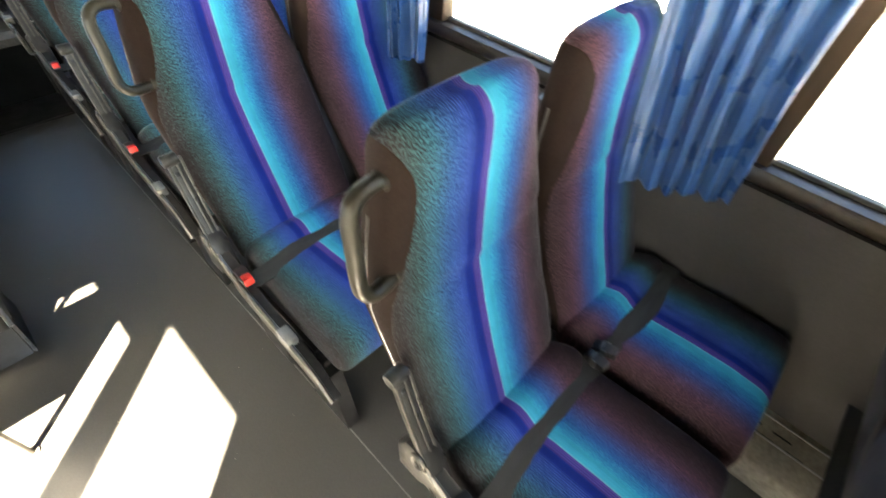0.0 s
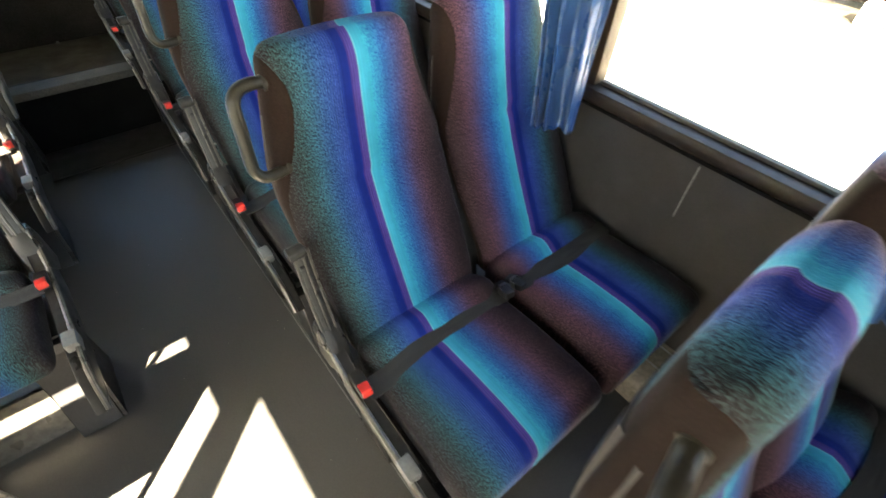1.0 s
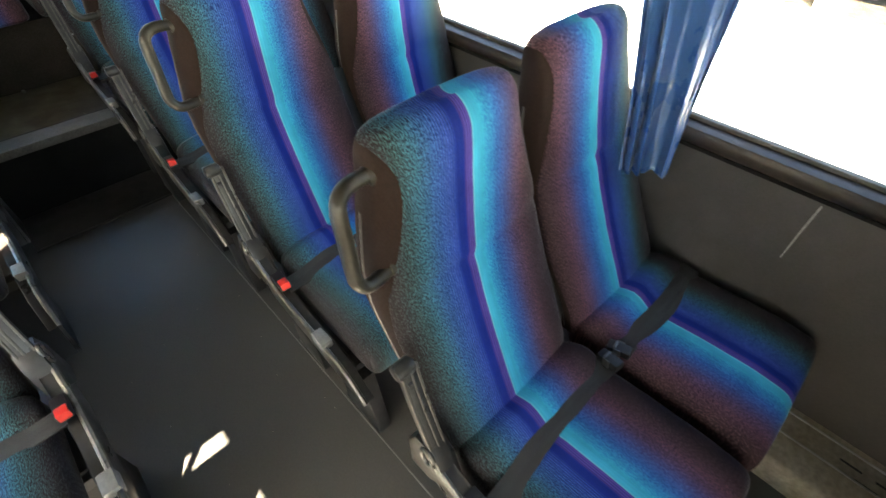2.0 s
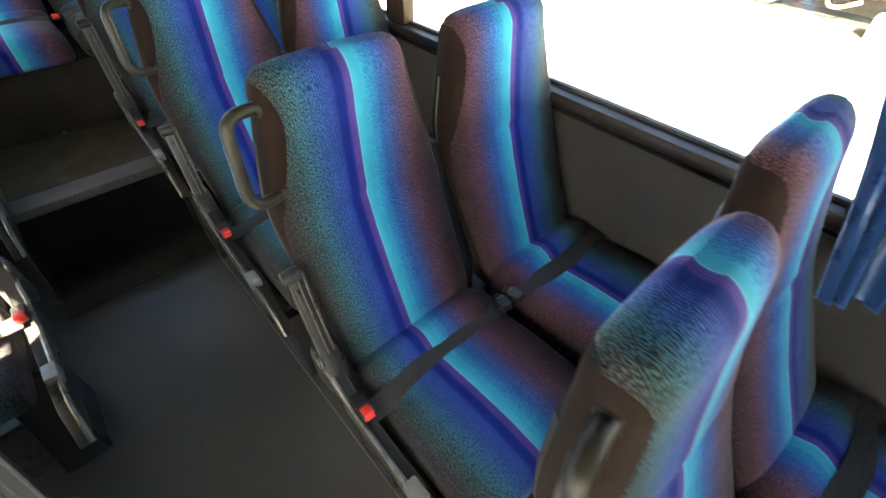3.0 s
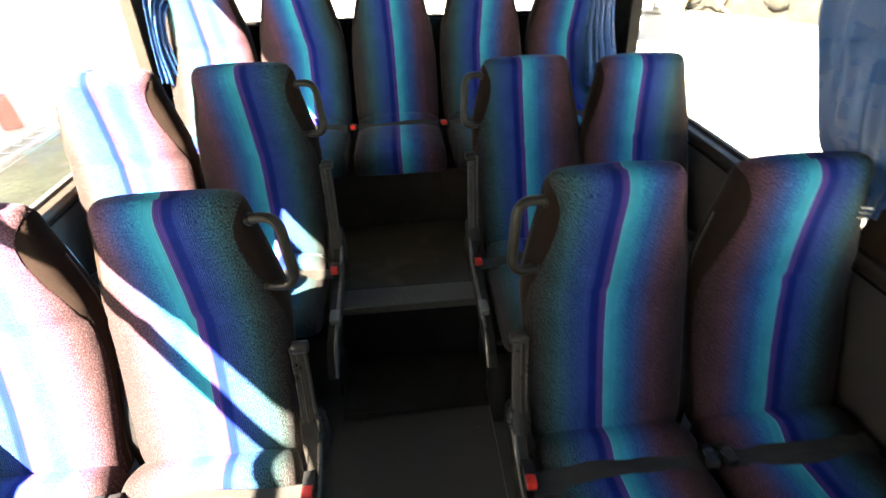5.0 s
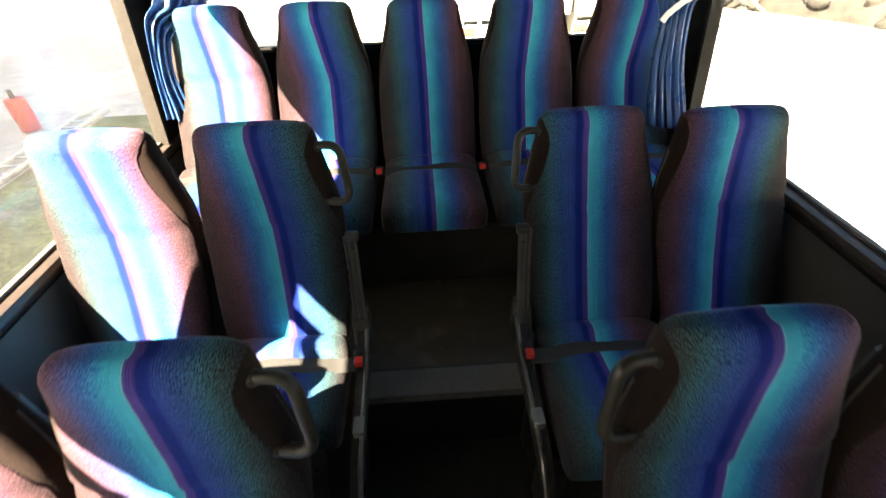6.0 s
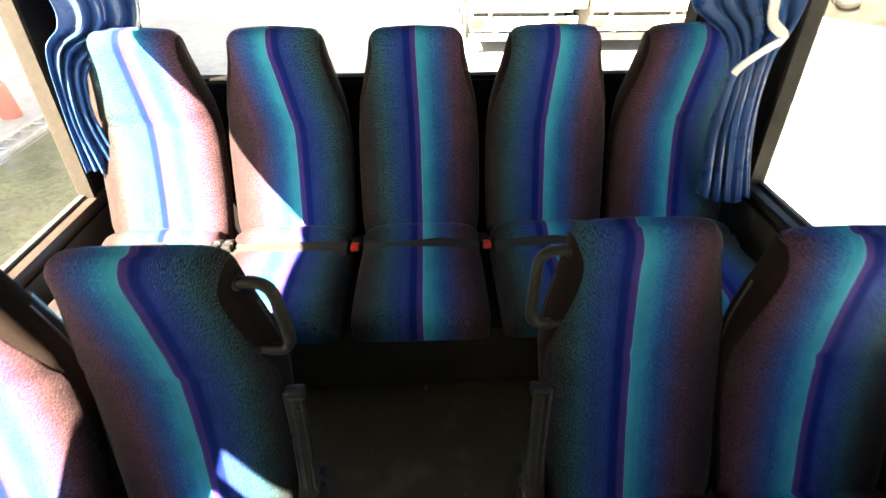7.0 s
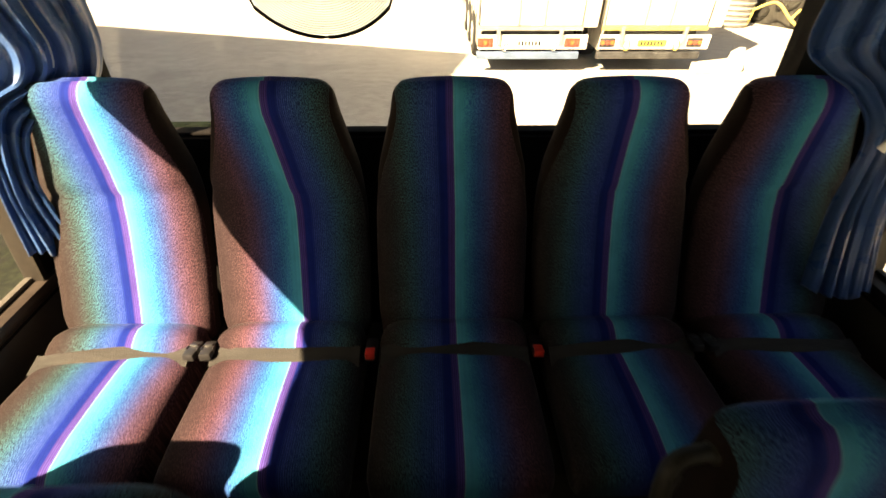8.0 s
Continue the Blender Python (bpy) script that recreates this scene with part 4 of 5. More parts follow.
tagged(scuff, "thin pale scuff down the grey side wall", "scuff mark", kind="structure")

# ---------------------------------------------------------------- curtains
def make_drape(label, guides, folds, amp, seed, skew=0.0, braid=None, pleats=False):
    """A tied-back curtain: cloth lofted over guide lines that run from rail to hem, creased along and across the fall.
    braid: (guide, first, last share of its length, half width), or the points of a ribbon that hangs loose."""
    lines = [smooth_path([Vector(p) for p in g], 14) for g in guides]
    m, n = 110, folds * 12

    def spot(ln, s):
        q = s * (len(ln) - 1)
        k = min(int(q), len(ln) - 2)
        return ln[k].lerp(ln[k + 1], q - k)
    bm = bmesh.new()
    grid = []
    for j in range(m + 1):
        s = j / m
        ctrl = [spot(ln, s) for ln in lines]
        width = (ctrl[-1] - ctrl[0]).length
        row = []
        for i in range(n + 1):
            u = i / n
            q = u * (len(ctrl) - 1)
            k = min(int(q), len(ctrl) - 2)
            p = ctrl[k].lerp(ctrl[k + 1], q - k)
            across = (ctrl[k + 1] - ctrl[k]).normalized()
            fall = (spot(lines[k], min(s + 0.02, 1)) - spot(lines[k], max(s - 0.02, 0))).normalized()
            out = across.cross(fall).normalized()
            run = u * folds + skew * s + 0.5 * noise.noise((seed, s * 3.0, u * 2.0))
            big = 1 - 2.2 * abs(noise.noise((seed + 1, run, s * 1.3)))
            small = 1 - 2.4 * abs(noise.noise((seed + 4, run * 2.7 + s, s * 3.5)))
            if pleats:            # long even folds that hang straight down
                run = u * folds + skew * s + 0.5 * noise.noise((seed, s * 0.7, u * 2.5))
                big = math.cos(2 * math.pi * run) * (0.75 + 0.5 * noise.noise((seed + 2, u * folds, 0.3)))
                small = 0.5 * math.cos(4 * math.pi * run + 2 + seed + s) + 0.35 * noise.noise((seed + 4, run * 3, s * 1.2))
                big, small = 0.62 * big + 0.4, 0.8 * small
            d = amp * min(1.0, 0.4 + width * 4) * (big + 0.42 * small - 0.6) + 0.004 * noise.noise((seed + 9, u * 9, s * 9))
            hem = 0.020 * noise.noise((seed + 7, u * 5, 0)) if j == m else 0
            row.append(bm.verts.new(p + out * d + Vector((0, 0, hem))))
        grid.append(row)
    for a, b in zip(grid, grid[1:]):
        for i in range(n):
            bm.faces.new((a[i], a[i + 1], b[i + 1], b[i]))
    strip = []
    if braid and len(braid) == 4:
        col = round(braid[0] / (len(guides) - 1) * n)
        strip = [grid[j][col].co.copy() for j in range(m + 1) if braid[1] <= j / m <= braid[2]]
    root = thing("curtain", label, "curtain", "window curtains")
    c = part("cloth", bm, M_CURTAIN, root)
    sol = c.modifiers.new("thickness", "SOLIDIFY")
    sol.thickness = 0.0025
    if strip:
        pts = [p + Vector((0, -0.006, 0)) for p in strip[::2]]
        part("braid", tube(pts, braid[3], 0.003, 8, up=(0.2, 1, 0.1)), M_TIE, root, "white braid along the curtain's edge")
    elif braid:
        part("braid", tube(smooth_path(braid, 4), 0.0135, 0.0025, 8, up=(0.1, 1, 0.15), power=4), M_TIE, root, "loose white braid ribbon in a zigzag")
    return root


def make_curtain(label, rows, folds, amp, seed, skew=0.0):
    """A curtain hanging from its rail, through rows (height, (x, y) of one edge, (x, y) of the other)."""
    rows = sorted(rows, reverse=True)
    return make_drape(label, [[(*r[1], r[0]) for r in rows], [(*r[2], r[0]) for r in rows]], folds, amp, seed, skew, pleats=True)


make_curtain("soft-folded blue curtain beside a brown window pillar", [(0.745, (1.172, 0.072), (1.04, 0.31), 1), (1.15, (1.165, 0.09), (1.115, 0.388), 1), (1.86, (1.16, 0.05), (1.16, 0.47), 1)], 5, 0.040, 1, 0.3)
make_curtain("gathered blue curtain hanging before a seat back", [(0.775, (1.068, 1.052), (1.0, 1.15), 1), (1.0, (1.105, 1.075), (1.05, 1.215), 1), (1.3, (1.15, 1.09), (1.12, 1.32), 1), (1.86, (1.16, 1.08), (1.16, 1.45), 1)], 3, 0.036, 2, 0.3)
tied = make_drape("blue satin curtain tied back at a window pillar",
           [[(1.165, 2.725, 1.87), (1.16, 2.72, 1.40), (1.15, 2.70, 1.27), (1.145, 2.648, 1.105), (1.15, 2.695, 1.035), (1.16, 2.775, 1.01), (1.165, 2.785, 0.965)],
            [(1.14, 2.98, 1.87), (1.125, 2.97, 1.42), (1.11, 2.93, 1.28), (1.10, 2.87, 1.14), (1.115, 2.83, 1.06), (1.14, 2.805, 1.01), (1.145, 2.80, 0.96)],
            [(1.165, 3.29, 1.87), (1.155, 3.22, 1.42), (1.15, 3.13, 1.25), (1.15, 3.02, 1.085), (1.15, 2.91, 1.025), (1.155, 2.84, 0.998), (1.16, 2.825, 0.955)]],
           4, 0.026, 3, 0.2, pleats=True)
for k in range(3):
    cord = smooth_path([Vector((1.118, 2.765, 1.010 - k * 0.014)), Vector((1.108, 2.80, 0.998 - k * 0.014)), Vector((1.122, 2.845, 1.004 - k * 0.012))], 5)
    part("tie_cord", tube(cord, 0.0028, 0.0028, 8), M_TIE, tied, "thin white tie cord")
make_curtain("blue curtain hanging straight beside a sunny window", [(0.78, (-1.17, 2.80), (-1.17, 3.13), 1), (1.86, (-1.17, 2.80), (-1.17, 3.14), 1)], 6, 0.026, 4, 0.1)
make_curtain("blue curtain hanging straight at a sunny front window", [(0.78, (-1.17, -0.66), (-1.17, -0.27), 1), (1.86, (-1.17, -0.66), (-1.17, -0.26), 1)], 6, 0.026, 9, 0.1)

make_drape("blue curtain with white braid tied back in the rear corner",
           [[(1.19, 4.40, 1.87), (1.17, 4.40, 1.60), (1.15, 4.37, 1.46), (1.125, 4.34, 1.385), (1.075, 4.30, 1.29), (1.10, 4.28, 1.08), (1.175, 4.25, 0.835)],
            [(1.05, 4.46, 1.87), (1.03, 4.46, 1.58), (1.01, 4.45, 1.44), (1.03, 4.38, 1.37), (1.01, 4.31, 1.28), (1.02, 4.27, 1.08), (1.08, 4.23, 0.83)],
            [(0.95, 4.64, 1.87), (0.94, 4.61, 1.55), (0.90, 4.54, 1.405), (0.945, 4.40, 1.35), (0.955, 4.31, 1.275), (0.955, 4.29, 1.08), (0.985, 4.26, 0.845)]],
           5, 0.026, 6, -0.4, braid=[(0.94, 4.37, 1.60), (0.937, 4.30, 1.525), (0.991, 4.30, 1.482), (1.012, 4.29, 1.407), (1.058, 4.28, 1.366), (1.010, 4.265, 1.338), (0.956, 4.255, 1.300), (0.938, 4.255, 1.272)], pleats=True)
make_drape("dark blue satin curtain swept behind the bench's window seat",
           [[(-1.175, 4.42, 1.87), (-1.10, 4.45, 1.53), (-1.08, 4.47, 1.43), (-1.09, 4.45, 1.37), (-1.12, 4.40, 1.32), (-1.142, 4.37, 1.14), (-1.155, 4.345, 0.94)],
            [(-1.03, 4.54, 1.87), (-0.99, 4.55, 1.52), (-0.985, 4.56, 1.41), (-1.02, 4.54, 1.335), (-1.085, 4.44, 1.29), (-1.115, 4.39, 1.13), (-1.112, 4.37, 0.93)],
            [(-0.93, 4.65, 1.87), (-0.915, 4.65, 1.50), (-0.93, 4.64, 1.37), (-0.99, 4.60, 1.28), (-1.06, 4.47, 1.25), (-1.085, 4.42, 1.12), (-1.070, 4.41, 0.955)]],
           4, 0.028, 8, -0.5, braid=(1, 0.0, 0.42, 0.0035), pleats=True)

# ---------------------------------------------------------------- outside
GROUND = -1.45
structure("ground", box((-300, -300, GROUND - 1), (300, 300, GROUND)), M_YARD, "sunlit pale concrete yard", "ground")
structure("verge", box((-6.1, -3, GROUND), (-3.9, 11.0, GROUND + 0.05), 0.01), M_GRASS, "dry grass verge beside the bus", "grass")


def make_trailer(x, y, width, box_mat, board_mat, plate_mat, lamp_mat, label):
    t = thing("truck", label, "truck", "parked trucks")
    g = GROUND
    part("cargo_box", box((x - width / 2 + 0.06, y, g + 0.95), (x + width / 2 + 0.32, y + 9, g + 3.8), 0.03), box_mat, t)
    for k in range(14):
        part("side_rib", box((x - width / 2 + 0.045, y + 0.3 + k * 0.6, g + 0.95), (x - width / 2 + 0.075, y + 0.38 + k * 0.6, g + 3.75), 0.008), M_STEEL, t)
    for s in (-1, 1):
        part("door", box((x + s * 0.01, y - 0.03, g + 1.0), (x + s * (width / 2 - 0.03), y + 0.01, g + 3.7), 0.012), box_mat, t)
        part("locking_bar", cyl((x + s * 0.28, y - 0.05, g + 2.3), (0, 0, 1), 0.018, 2.6, 8), M_ALU, t)
        part("hinge_bracket", box((x + s * width * 0.30 - 0.04, y - 0.06, g + 0.62), (x + s * width * 0.30 + 0.04, y + 0.04, g + 0.98), 0.012), M_ALU, t)
        lamp = part("tail_light", box((x + s * width * 0.42 - 0.17, y - 0.02, g + 0.55), (x + s * width * 0.42 + 0.17, y + 0.03, g + 0.74), 0.02), lamp_mat if box_mat is M_WHITE else M_STEEL, t, "red and amber tail light")
        for k in range(3):
            mid = x + s * width * 0.42 + (k - 1) * 0.11
            part("lens", cyl((mid, y - 0.03, g + 0.645), (0, 1, 0), 0.048, 0.03, 16, 0.008), M_LAMPORANGE if (k == 1) == (box_mat is M_WHITE) else M_LAMPRED, lamp)
        loop = [(x + s * width * 0.24 + 0.07 * math.cos(q), y - 0.06, g + 0.60 + 0.11 * math.sin(q)) for q in [2 * math.pi * k / 20 for k in range(21)]]
        part("tow_loop", tube(loop, 0.012, 0.012, 6), M_YELLOW if box_mat is M_STREAK else M_ALU, t)
        part("door_gasket", box((x + s * (width / 2 - 0.05), y - 0.034, g + 1.0), (x + s * (width / 2 - 0.03), y - 0.028, g + 3.7)), M_STEEL, t)
        for k in range(3):
            w = part("wheel", cyl((x + s * (width / 2 - 0.2), y + 1.6 + k * 1.3, g + 0.5), (1, 0, 0), 0.5, 0.35, 24, 0.04), M_TYRE, t)
            part("rim", cyl((x + s * (width / 2 - 0.02), y + 1.6 + k * 1.3, g + 0.5), (1, 0, 0), 0.27, 0.02, 20, 0.005), M_ALU, w)
    part("bumper", box((x - width / 2, y - 0.03, g + 0.30), (x + width / 2, y + 0.10, g + 0.45), 0.02), M_BLUEBAR if box_mat is M_WHITE else M_STEEL, t)
    part("side_skirt", box((x - width / 2 + 0.07, y + 0.10, g + 0.42), (x - width / 2 + 0.11, y + 8.8, g + 0.95), 0.01), M_TANK, t, "grey skirt along the side")
    part("underframe", box((x - width / 2 + 0.15, y + 0.12, g + 0.45), (x + width / 2 - 0.15, y + 8.5, g + 0.93), 0.02), M_STEEL, t)
    part("sill_bar", box((x - width / 2, y - 0.05, g + 0.90), (x + width / 2, y + 0.02, g + 0.985), 0.012), M_ALU if box_mat is M_WHITE else M_YELLOW, t)
    part("lamp_board", box((x - width / 2 + 0.02, y + 0.0, g + 0.50), (x + width / 2 + 0.16, y + 0.08, g + 0.80), 0.02), board_mat, t)
    part("number_plate", box((x - 0.30, y - 0.025, g + 0.57), (x + 0.34, y + 0.005, g + 0.70), 0.005), plate_mat, t)
    for k in range(7):
        part("plate_bar", box((x - 0.24 + k * 0.075, y - 0.029, g + 0.59), (x - 0.20 + k * 0.075, y - 0.024, g + 0.68)), M_INK, t, smooth=False)
    return t


make_trailer(2.15, 13.9, 2.31, M_WHITE, M_WHITE, M_WHITE, M_LAMPRED, "white goods trailer with a blue bumper parked in the yard")
make_trailer(4.90, 13.9, 2.35, M_STREAK, M_WHITE, M_PLATE_Y, M_LAMPORANGE, "rust-streaked pale lorry with amber tail lights parked in the yard")

# unseen building, added to shade the concrete behind the bus and the verge
ex, ey = Vector((-0.962, 0.274, 0)), Vector((0.274, 0.962, 0)) * -1
H = 12.0
corner = Vector((0.97, 15.5, GROUND)) - Vector((0.74, 0.67, 0)) * H
outline = [corner, corner + ex * 14, corner + ex * 14 + ey * 9.0, corner + ey * 9.0]
structure("shade_building", slab([(p.x, p.y) for p in outline], "z", GROUND, GROUND + H), M_YARD, "unseen plain building, added to shade the yard", "building")

lens = thing("rear_view_lens", "ribbed plastic wide-angle lens on the rear window", "lens")
LX, LY, LZ, LR = -0.345, BACK_Y + 0.018, 1.655, 0.255
ring_pts = []
for k in range(49):
    q = 2 * math.pi * k / 48
    ring_pts.append((LX + max(-0.19, min(0.19, LR * math.cos(q))), LY, LZ + LR * math.sin(q)))
part("rim", tube(ring_pts, 0.003, 0.003, 8), M_DARK, lens, "dark lens rim")
for lo, hi in ((225, 268.5), (271.5, 315)):
    arc = [(LX + max(-0.19, min(0.19, LR * math.cos(radians(q)))), LY, LZ + LR * math.sin(radians(q))) for q in np.linspace(lo, hi, 14)]
    part("rim_clip", tube(arc, 0.0062, 0.005, 8), M_DARK, lens, "thicker dark clip on the lens rim")
sheet = part("lens_sheet", slab([(p[0], p[2]) for p in ring_pts[:-1]], "y", LY - 0.001, LY + 0.001), M_LENS, lens, "clear tinted plastic sheet", smooth=False)
sheet.visible_shadow = False
for i in range(5, 42):
    r = LR * i / 42.5
    ang = [q for q in [2 * math.pi * k / 64 for k in range(65)]]
    pts = [(LX + r * math.cos(q), LY + 0.002, LZ + r * math.sin(q)) for q in ang if abs(r * math.cos(q)) < 0.186]
    lower = [p for p in pts if p[2] < LZ]
    if len(lower) > 3:
        part("lens_ridge", tube(lower, 0.0010, 0.0010, 4), M_TANK, lens)

ladder = thing("ladder", "aluminium ladder lying beside the grass", "ladder")
for off in (0.0, 0.36):
    part("rail", box((-6.62 + off, 7.6, GROUND + 0.02), (-6.57 + off, 11.4, GROUND + 0.10), 0.01), M_ALU, ladder)
for k in range(12):
    part("rung", box((-6.58, 7.75 + k * 0.3, GROUND + 0.045), (-6.25, 7.80 + k * 0.3, GROUND + 0.075), 0.008), M_ALU, ladder)
ext = thing("fire_extinguisher", "red fire extinguisher standing on the concrete", "extinguisher")
part("cylinder", cyl((-7.2, 10.6, GROUND + 0.30), (0, 0, 1), 0.16, 0.60, 20, 0.06), M_EXTRED, ext)
part("valve", cyl((-7.2, 10.6, GROUND + 0.66), (0, 0, 1), 0.04, 0.14, 12, 0.01), M_BLACK, ext)

bank = thing("earth_bank", "dark stony earth bank at the edge of the yard", "bank", kind="structure")
base = smooth_path([Vector(p) for p in [(9.0, 21.6, GROUND), (10.4, 19.3, GROUND), (11.7, 17.6, GROUND), (12.9, 15.6, GROUND), (14.0, 13.0, GROUND), (16.5, 9.8, GROUND), (21.0, 8.0, GROUND)]], 10)
bm = bmesh.new()
rows = []
for i, p in enumerate(base):
    along = (base[min(i + 1, len(base) - 1)] - base[max(i - 1, 0)]).normalized()
    back = Vector((-along.y, along.x, 0)) * (1 if -along.y > 0 else -1)
    line = []
    for j in range(13):
        v = j / 12
        rough = 0.22 * noise.noise((i * 0.5, v * 7, 1)) + 0.10 * noise.noise((i * 1.3, v * 15, 4))
        q = p + back * (2.6 * v + rough * (v > 0)) + Vector((0, 0, -0.02 + 2.6 * math.sin(v * math.pi * 0.5) + 0.25 * noise.noise((i * 0.7, v * 6, 5)) * (v > 0)))
        line.append(bm.verts.new(q))
    rows.append(line)
for a, b in zip(rows, rows[1:]):
    for j in range(12):
        bm.faces.new((a[j], a[j + 1], b[j + 1], b[j]))
part("slope", bm, M_BANK, bank)
rng = random.Random(11)
for k in range(26):
    p = base[rng.randrange(6, len(base) - 8)]
    bm = bmesh.new()
    r = rng.uniform(0.14, 0.34)
    at = p + Vector((rng.uniform(0.0, 0.7), rng.uniform(0.0, 0.5), rng.uniform(0.05, 0.7)))
    bmesh.ops.create_icosphere(bm, subdivisions=2, radius=r, matrix=Matrix.LocRotScale(at, Euler((rng.random(), rng.random(), rng.random() * 6)), (1.0, 1.3, 0.75)))
    for v in bm.verts:
        v.co += (v.co - at) * 0.35 * noise.noise(v.co * 3.0)
    part("stone", bm, M_BANK, bank)

tank = thing("water_tank", "grey ribbed plastic water tank in the yard", "tank")
part("body", cyl((9.45, 19.0, GROUND + 0.80), (0, 0, 1), 0.72, 1.6, 32, 0.05), M_TANK, tank)
for k in range(11):
    ring = [(9.45 + 0.73 * math.cos(q), 19.0 + 0.73 * math.sin(q), GROUND + 0.10 + k * 0.145) for q in [2 * math.pi * m / 32 for m in range(33)]]
    part("rib", tube(ring, 0.035, 0.035, 6), M_TANK, tank)

kerb = thing("concrete_kerb", "pale broken concrete kerb lying in the sun", "kerb")
part("stone", slab([(6.0, 13.65), (7.2, 13.85), (8.0, 15.2), (7.75, 15.35), (7.0, 14.2), (6.0, 13.95)], "z", GROUND, GROUND + 0.22, 0.02), M_YARD, kerb)
pipes = thing("pipe_frame", "bent yellow pipe frame leaning on the bank", "pipe")
part("pipe", tube(smooth_path([Vector(p) for p in [(9.9, 18.4, GROUND + 0.50), (10.5, 18.3, GROUND + 0.72), (11.0, 18.1, GROUND + 0.30), (11.4, 18.0, GROUND + 0.03)]], 5), 0.045, 0.045, 8), M_YELLOW, pipes)
part("pipe", tube([(11.0, 18.1, GROUND + 0.28), (11.35, 18.3, GROUND + 0.52)], 0.04, 0.04, 8), M_YELLOW, pipes)
part("stand", tube([(9.95, 18.4, GROUND + 0.50), (9.95, 18.5, GROUND + 0.01)], 0.04, 0.04, 8), M_YELLOW, pipes)

flat = thing("flatbed_trailer", "pale flatbed trailer parked in the sun", "trailer")
FX = 12.5
part("deck", box((FX, -2.2, GROUND + 0.62), (FX + 2.3, 5.3, GROUND + 0.78), 0.03), M_WHITE, flat)
part("side_rail", box((FX - 0.05, -2.2, GROUND + 0.52), (FX, 5.3, GROUND + 0.66), 0.01), M_YELLOW, flat, "pale yellow side rail")
# the shade under the deck, put in as a dark panel
part("deck_shade_panel", box((FX + 0.30, -2.0, GROUND + 0.12), (FX + 0.34, 4.1, GROUND + 0.62), 0.01), M_SHADE_BROWN, flat, "dark panel for the shade under the deck")
for k in range(5):
    part("side_board", box((FX - 0.04, -2.18 + k * 1.5, GROUND + 0.79), (FX, -0.72 + k * 1.5, GROUND + 1.24), 0.01), M_WHITE, flat)
for x in (FX + 0.2, FX + 2.1):
    for y in (4.6, 0.1):
        w = part("wheel", cyl((x, y, GROUND + 0.31), (1, 0, 0), 0.31, 0.24, 24, 0.05), M_TYRE, flat)
        part("rim", cyl((x - 0.122, y, GROUND + 0.31), (1, 0, 0), 0.15, 0.01, 20, 0.004), M_SHADE_BROWN, w)
hook = smooth_path([Vector(p) for p in [(FX, 3.5, GROUND + 0.60), (FX - 0.02, 3.45, GROUND + 0.30), (FX - 0.02, 3.25, GROUND + 0.24), (FX - 0.02, 2.9, GROUND + 0.40)]], 5)
part("rope_hook", tube(hook, 0.035, 0.035, 8), M_YELLOW, flat)
part("axle", box((FX + 0.3, 4.54, GROUND + 0.26), (FX + 2.0, 4.66, GROUND + 0.36), 0.01), M_STEEL, flat)

# shade on the ground before the trailer, a dark sheet with a ragged edge
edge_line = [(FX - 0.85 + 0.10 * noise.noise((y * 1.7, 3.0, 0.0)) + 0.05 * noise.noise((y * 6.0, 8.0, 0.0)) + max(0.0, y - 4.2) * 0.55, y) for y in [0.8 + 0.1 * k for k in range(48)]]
structure("shaded_ground", slab([(FX + 2.4, 0.8)] + edge_line + [(FX + 2.4, 5.5)], "z", GROUND - 0.02, GROUND + 0.006), M_SHADE_BROWN, "dark ground sheet painted as shade beside the trailer", "ground")
block = thing("concrete_block", "pale concrete block standing before the trailer", "block")
part("body", box((FX - 0.75, 2.10, GROUND), (FX - 0.35, 2.50, GROUND + 0.38), 0.03), M_YARD, block)

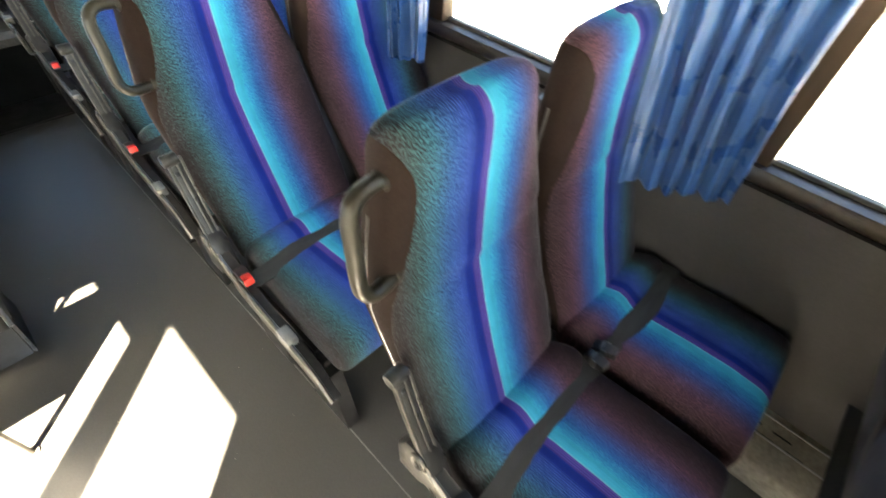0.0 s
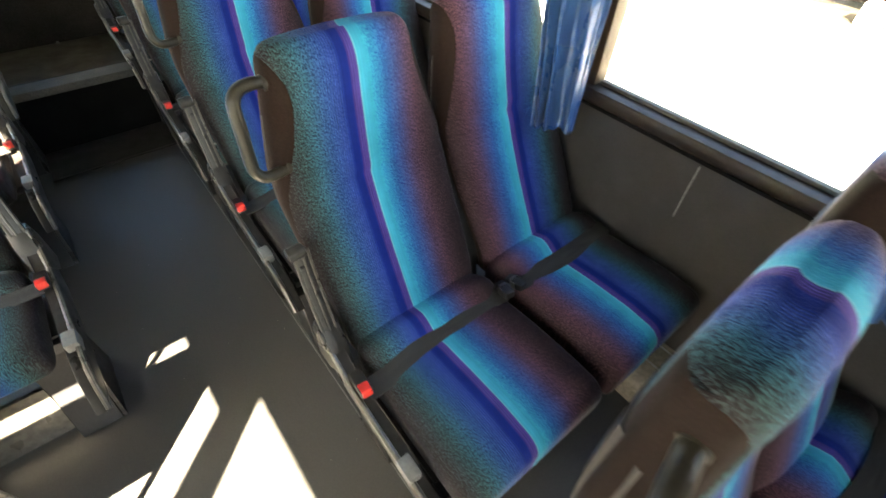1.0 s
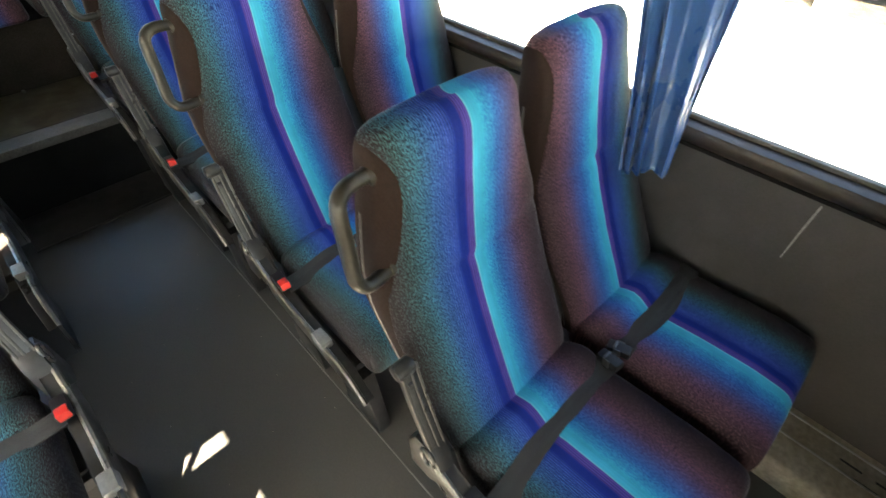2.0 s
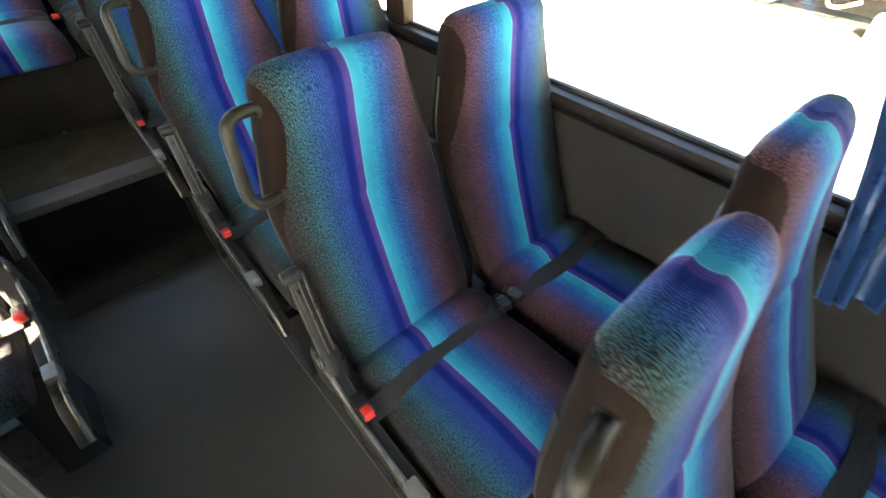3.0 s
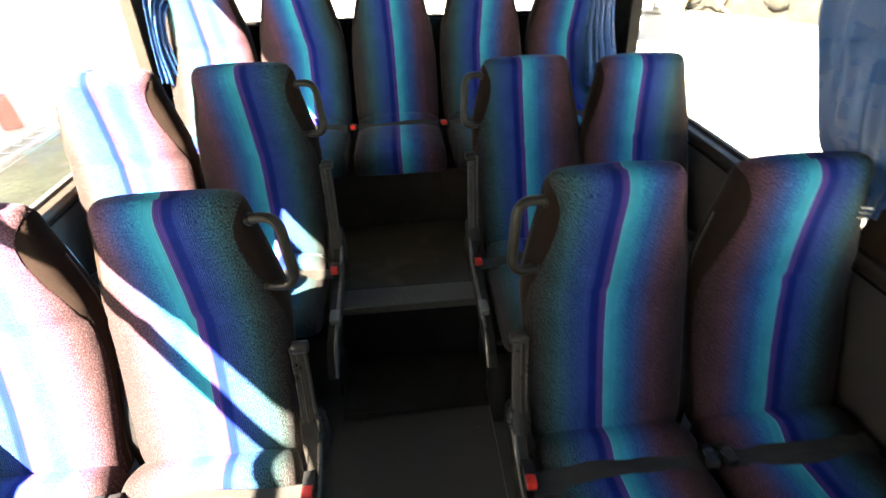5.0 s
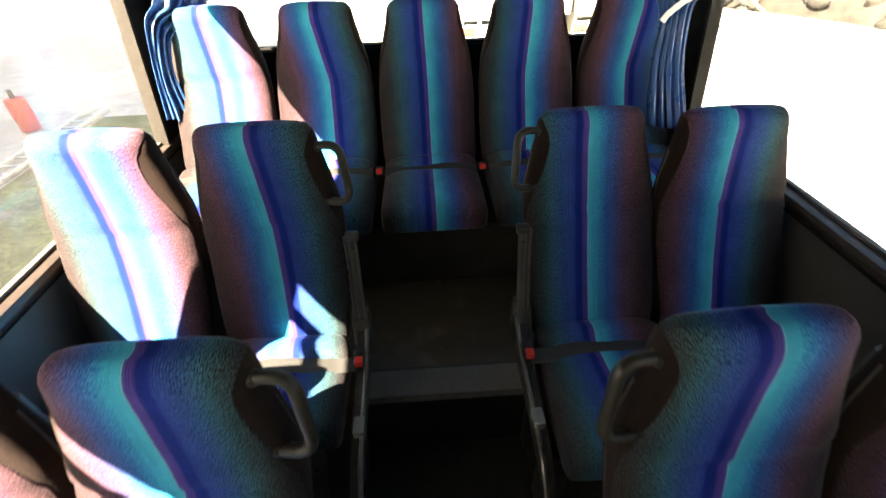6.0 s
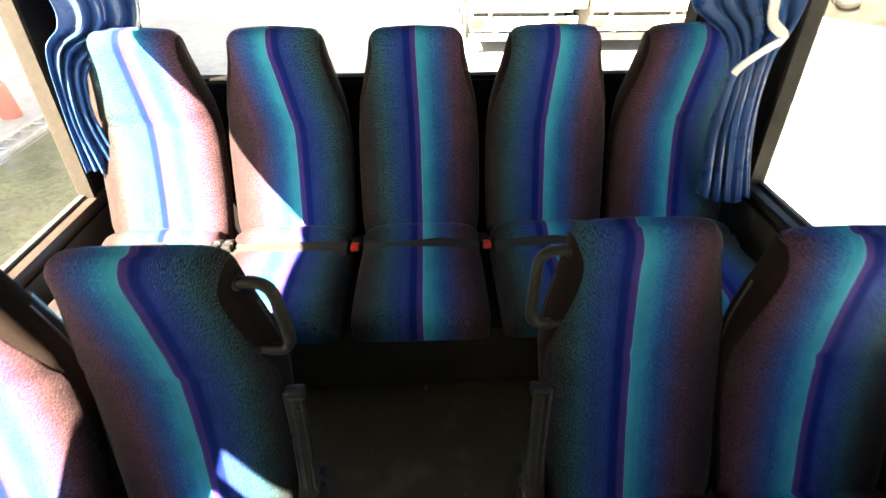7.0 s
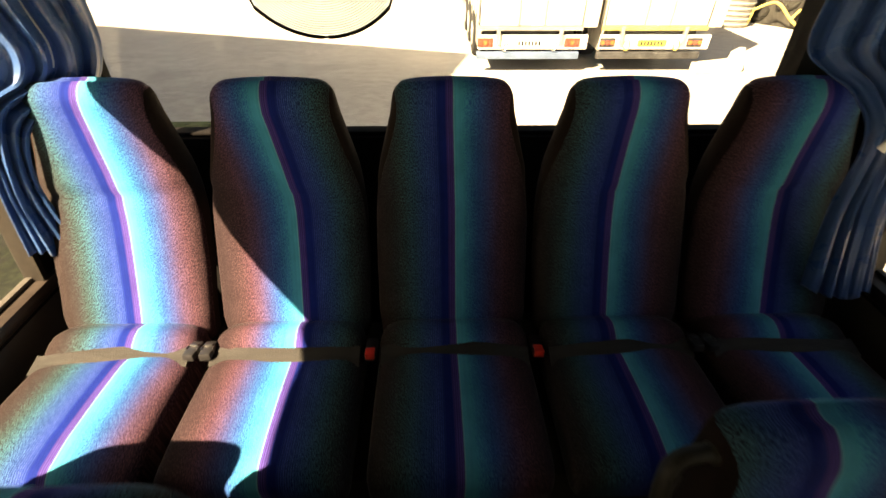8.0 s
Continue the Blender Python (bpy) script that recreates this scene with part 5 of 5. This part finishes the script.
# things lying at the edge of the yard
beam = thing("steel_beam", "dark steel beam laid on two pale blocks", "beam")
part("web", box((-0.95, -0.05, 0.10), (0.95, 0.05, 0.30), 0.01), M_SHADE_BROWN, beam)
for k in (-1, 1):
    part("block", box((k * 0.86 - 0.16, -0.14, 0.0), (k * 0.86 + 0.16, 0.14, 0.10), 0.015), M_YARD, beam, "pale block under the beam")
    part("flange", box((-0.95, -0.09, 0.20 + k * 0.11), (0.95, 0.09, 0.22 + k * 0.11), 0.005), M_SHADE_BROWN, beam)
beam.matrix_world = pose(13.2, 7.8, GROUND, 0, 0, -25)
spare = thing("spare_wheel", "worn lorry wheel with a pale rim lying on the yard", "wheel")
part("tyre", cyl((0, 0, 0.16), (0, 0, 1), 0.52, 0.30, 28, 0.07), M_TYRE, spare)
part("rim", cyl((0, 0, 0.20), (0, 0, 1), 0.30, 0.25, 24, 0.02), M_ALU, spare, "pale metal rim")
spare.location = (12.1, 10.1, GROUND + 0.01)
board = thing("timber_board", "yellowed timber board lying on the concrete", "board")
part("plank", slab([(-0.55, -0.16), (0.55, -0.12), (0.50, 0.14), (-0.52, 0.17)], "z", 0.0, 0.14, 0.01), M_YELLOW, board)
board.matrix_world = pose(11.45, 9.05, GROUND, 0, 0, 118)

# crumbs and grit on the floor
rng = random.Random(4)
bm = bmesh.new()
for k in range(46):
    if k < 30:
        at = (rng.uniform(-0.24, 0.24), rng.uniform(0.5, 3.0), 0.003)
    else:
        at = (rng.uniform(-0.22, 0.22), rng.uniform(3.30, 3.82), PLATFORM + 0.003)
    r = rng.uniform(0.0008, 0.0015)
    bmesh.ops.create_icosphere(bm, subdivisions=1, radius=r, matrix=Matrix.LocRotScale(at, Euler((rng.random(), rng.random(), rng.random() * 6)), (1.0, 1.7, 0.6)))
crumbs = part("crumbs", bm, M_HEATER)
tagged(crumbs, "pale crumbs and grit on the aisle floor", "crumbs", kind="stuff")
bolt = part("floor_bolt", cyl((0.006, REAR_Y - 0.418, PLATFORM + 0.008), (0, 0, 1), 0.008, 0.012, 10, 0.002), M_CHROME)
tagged(bolt, "small bright bolt on the platform at the bench", "bolt")
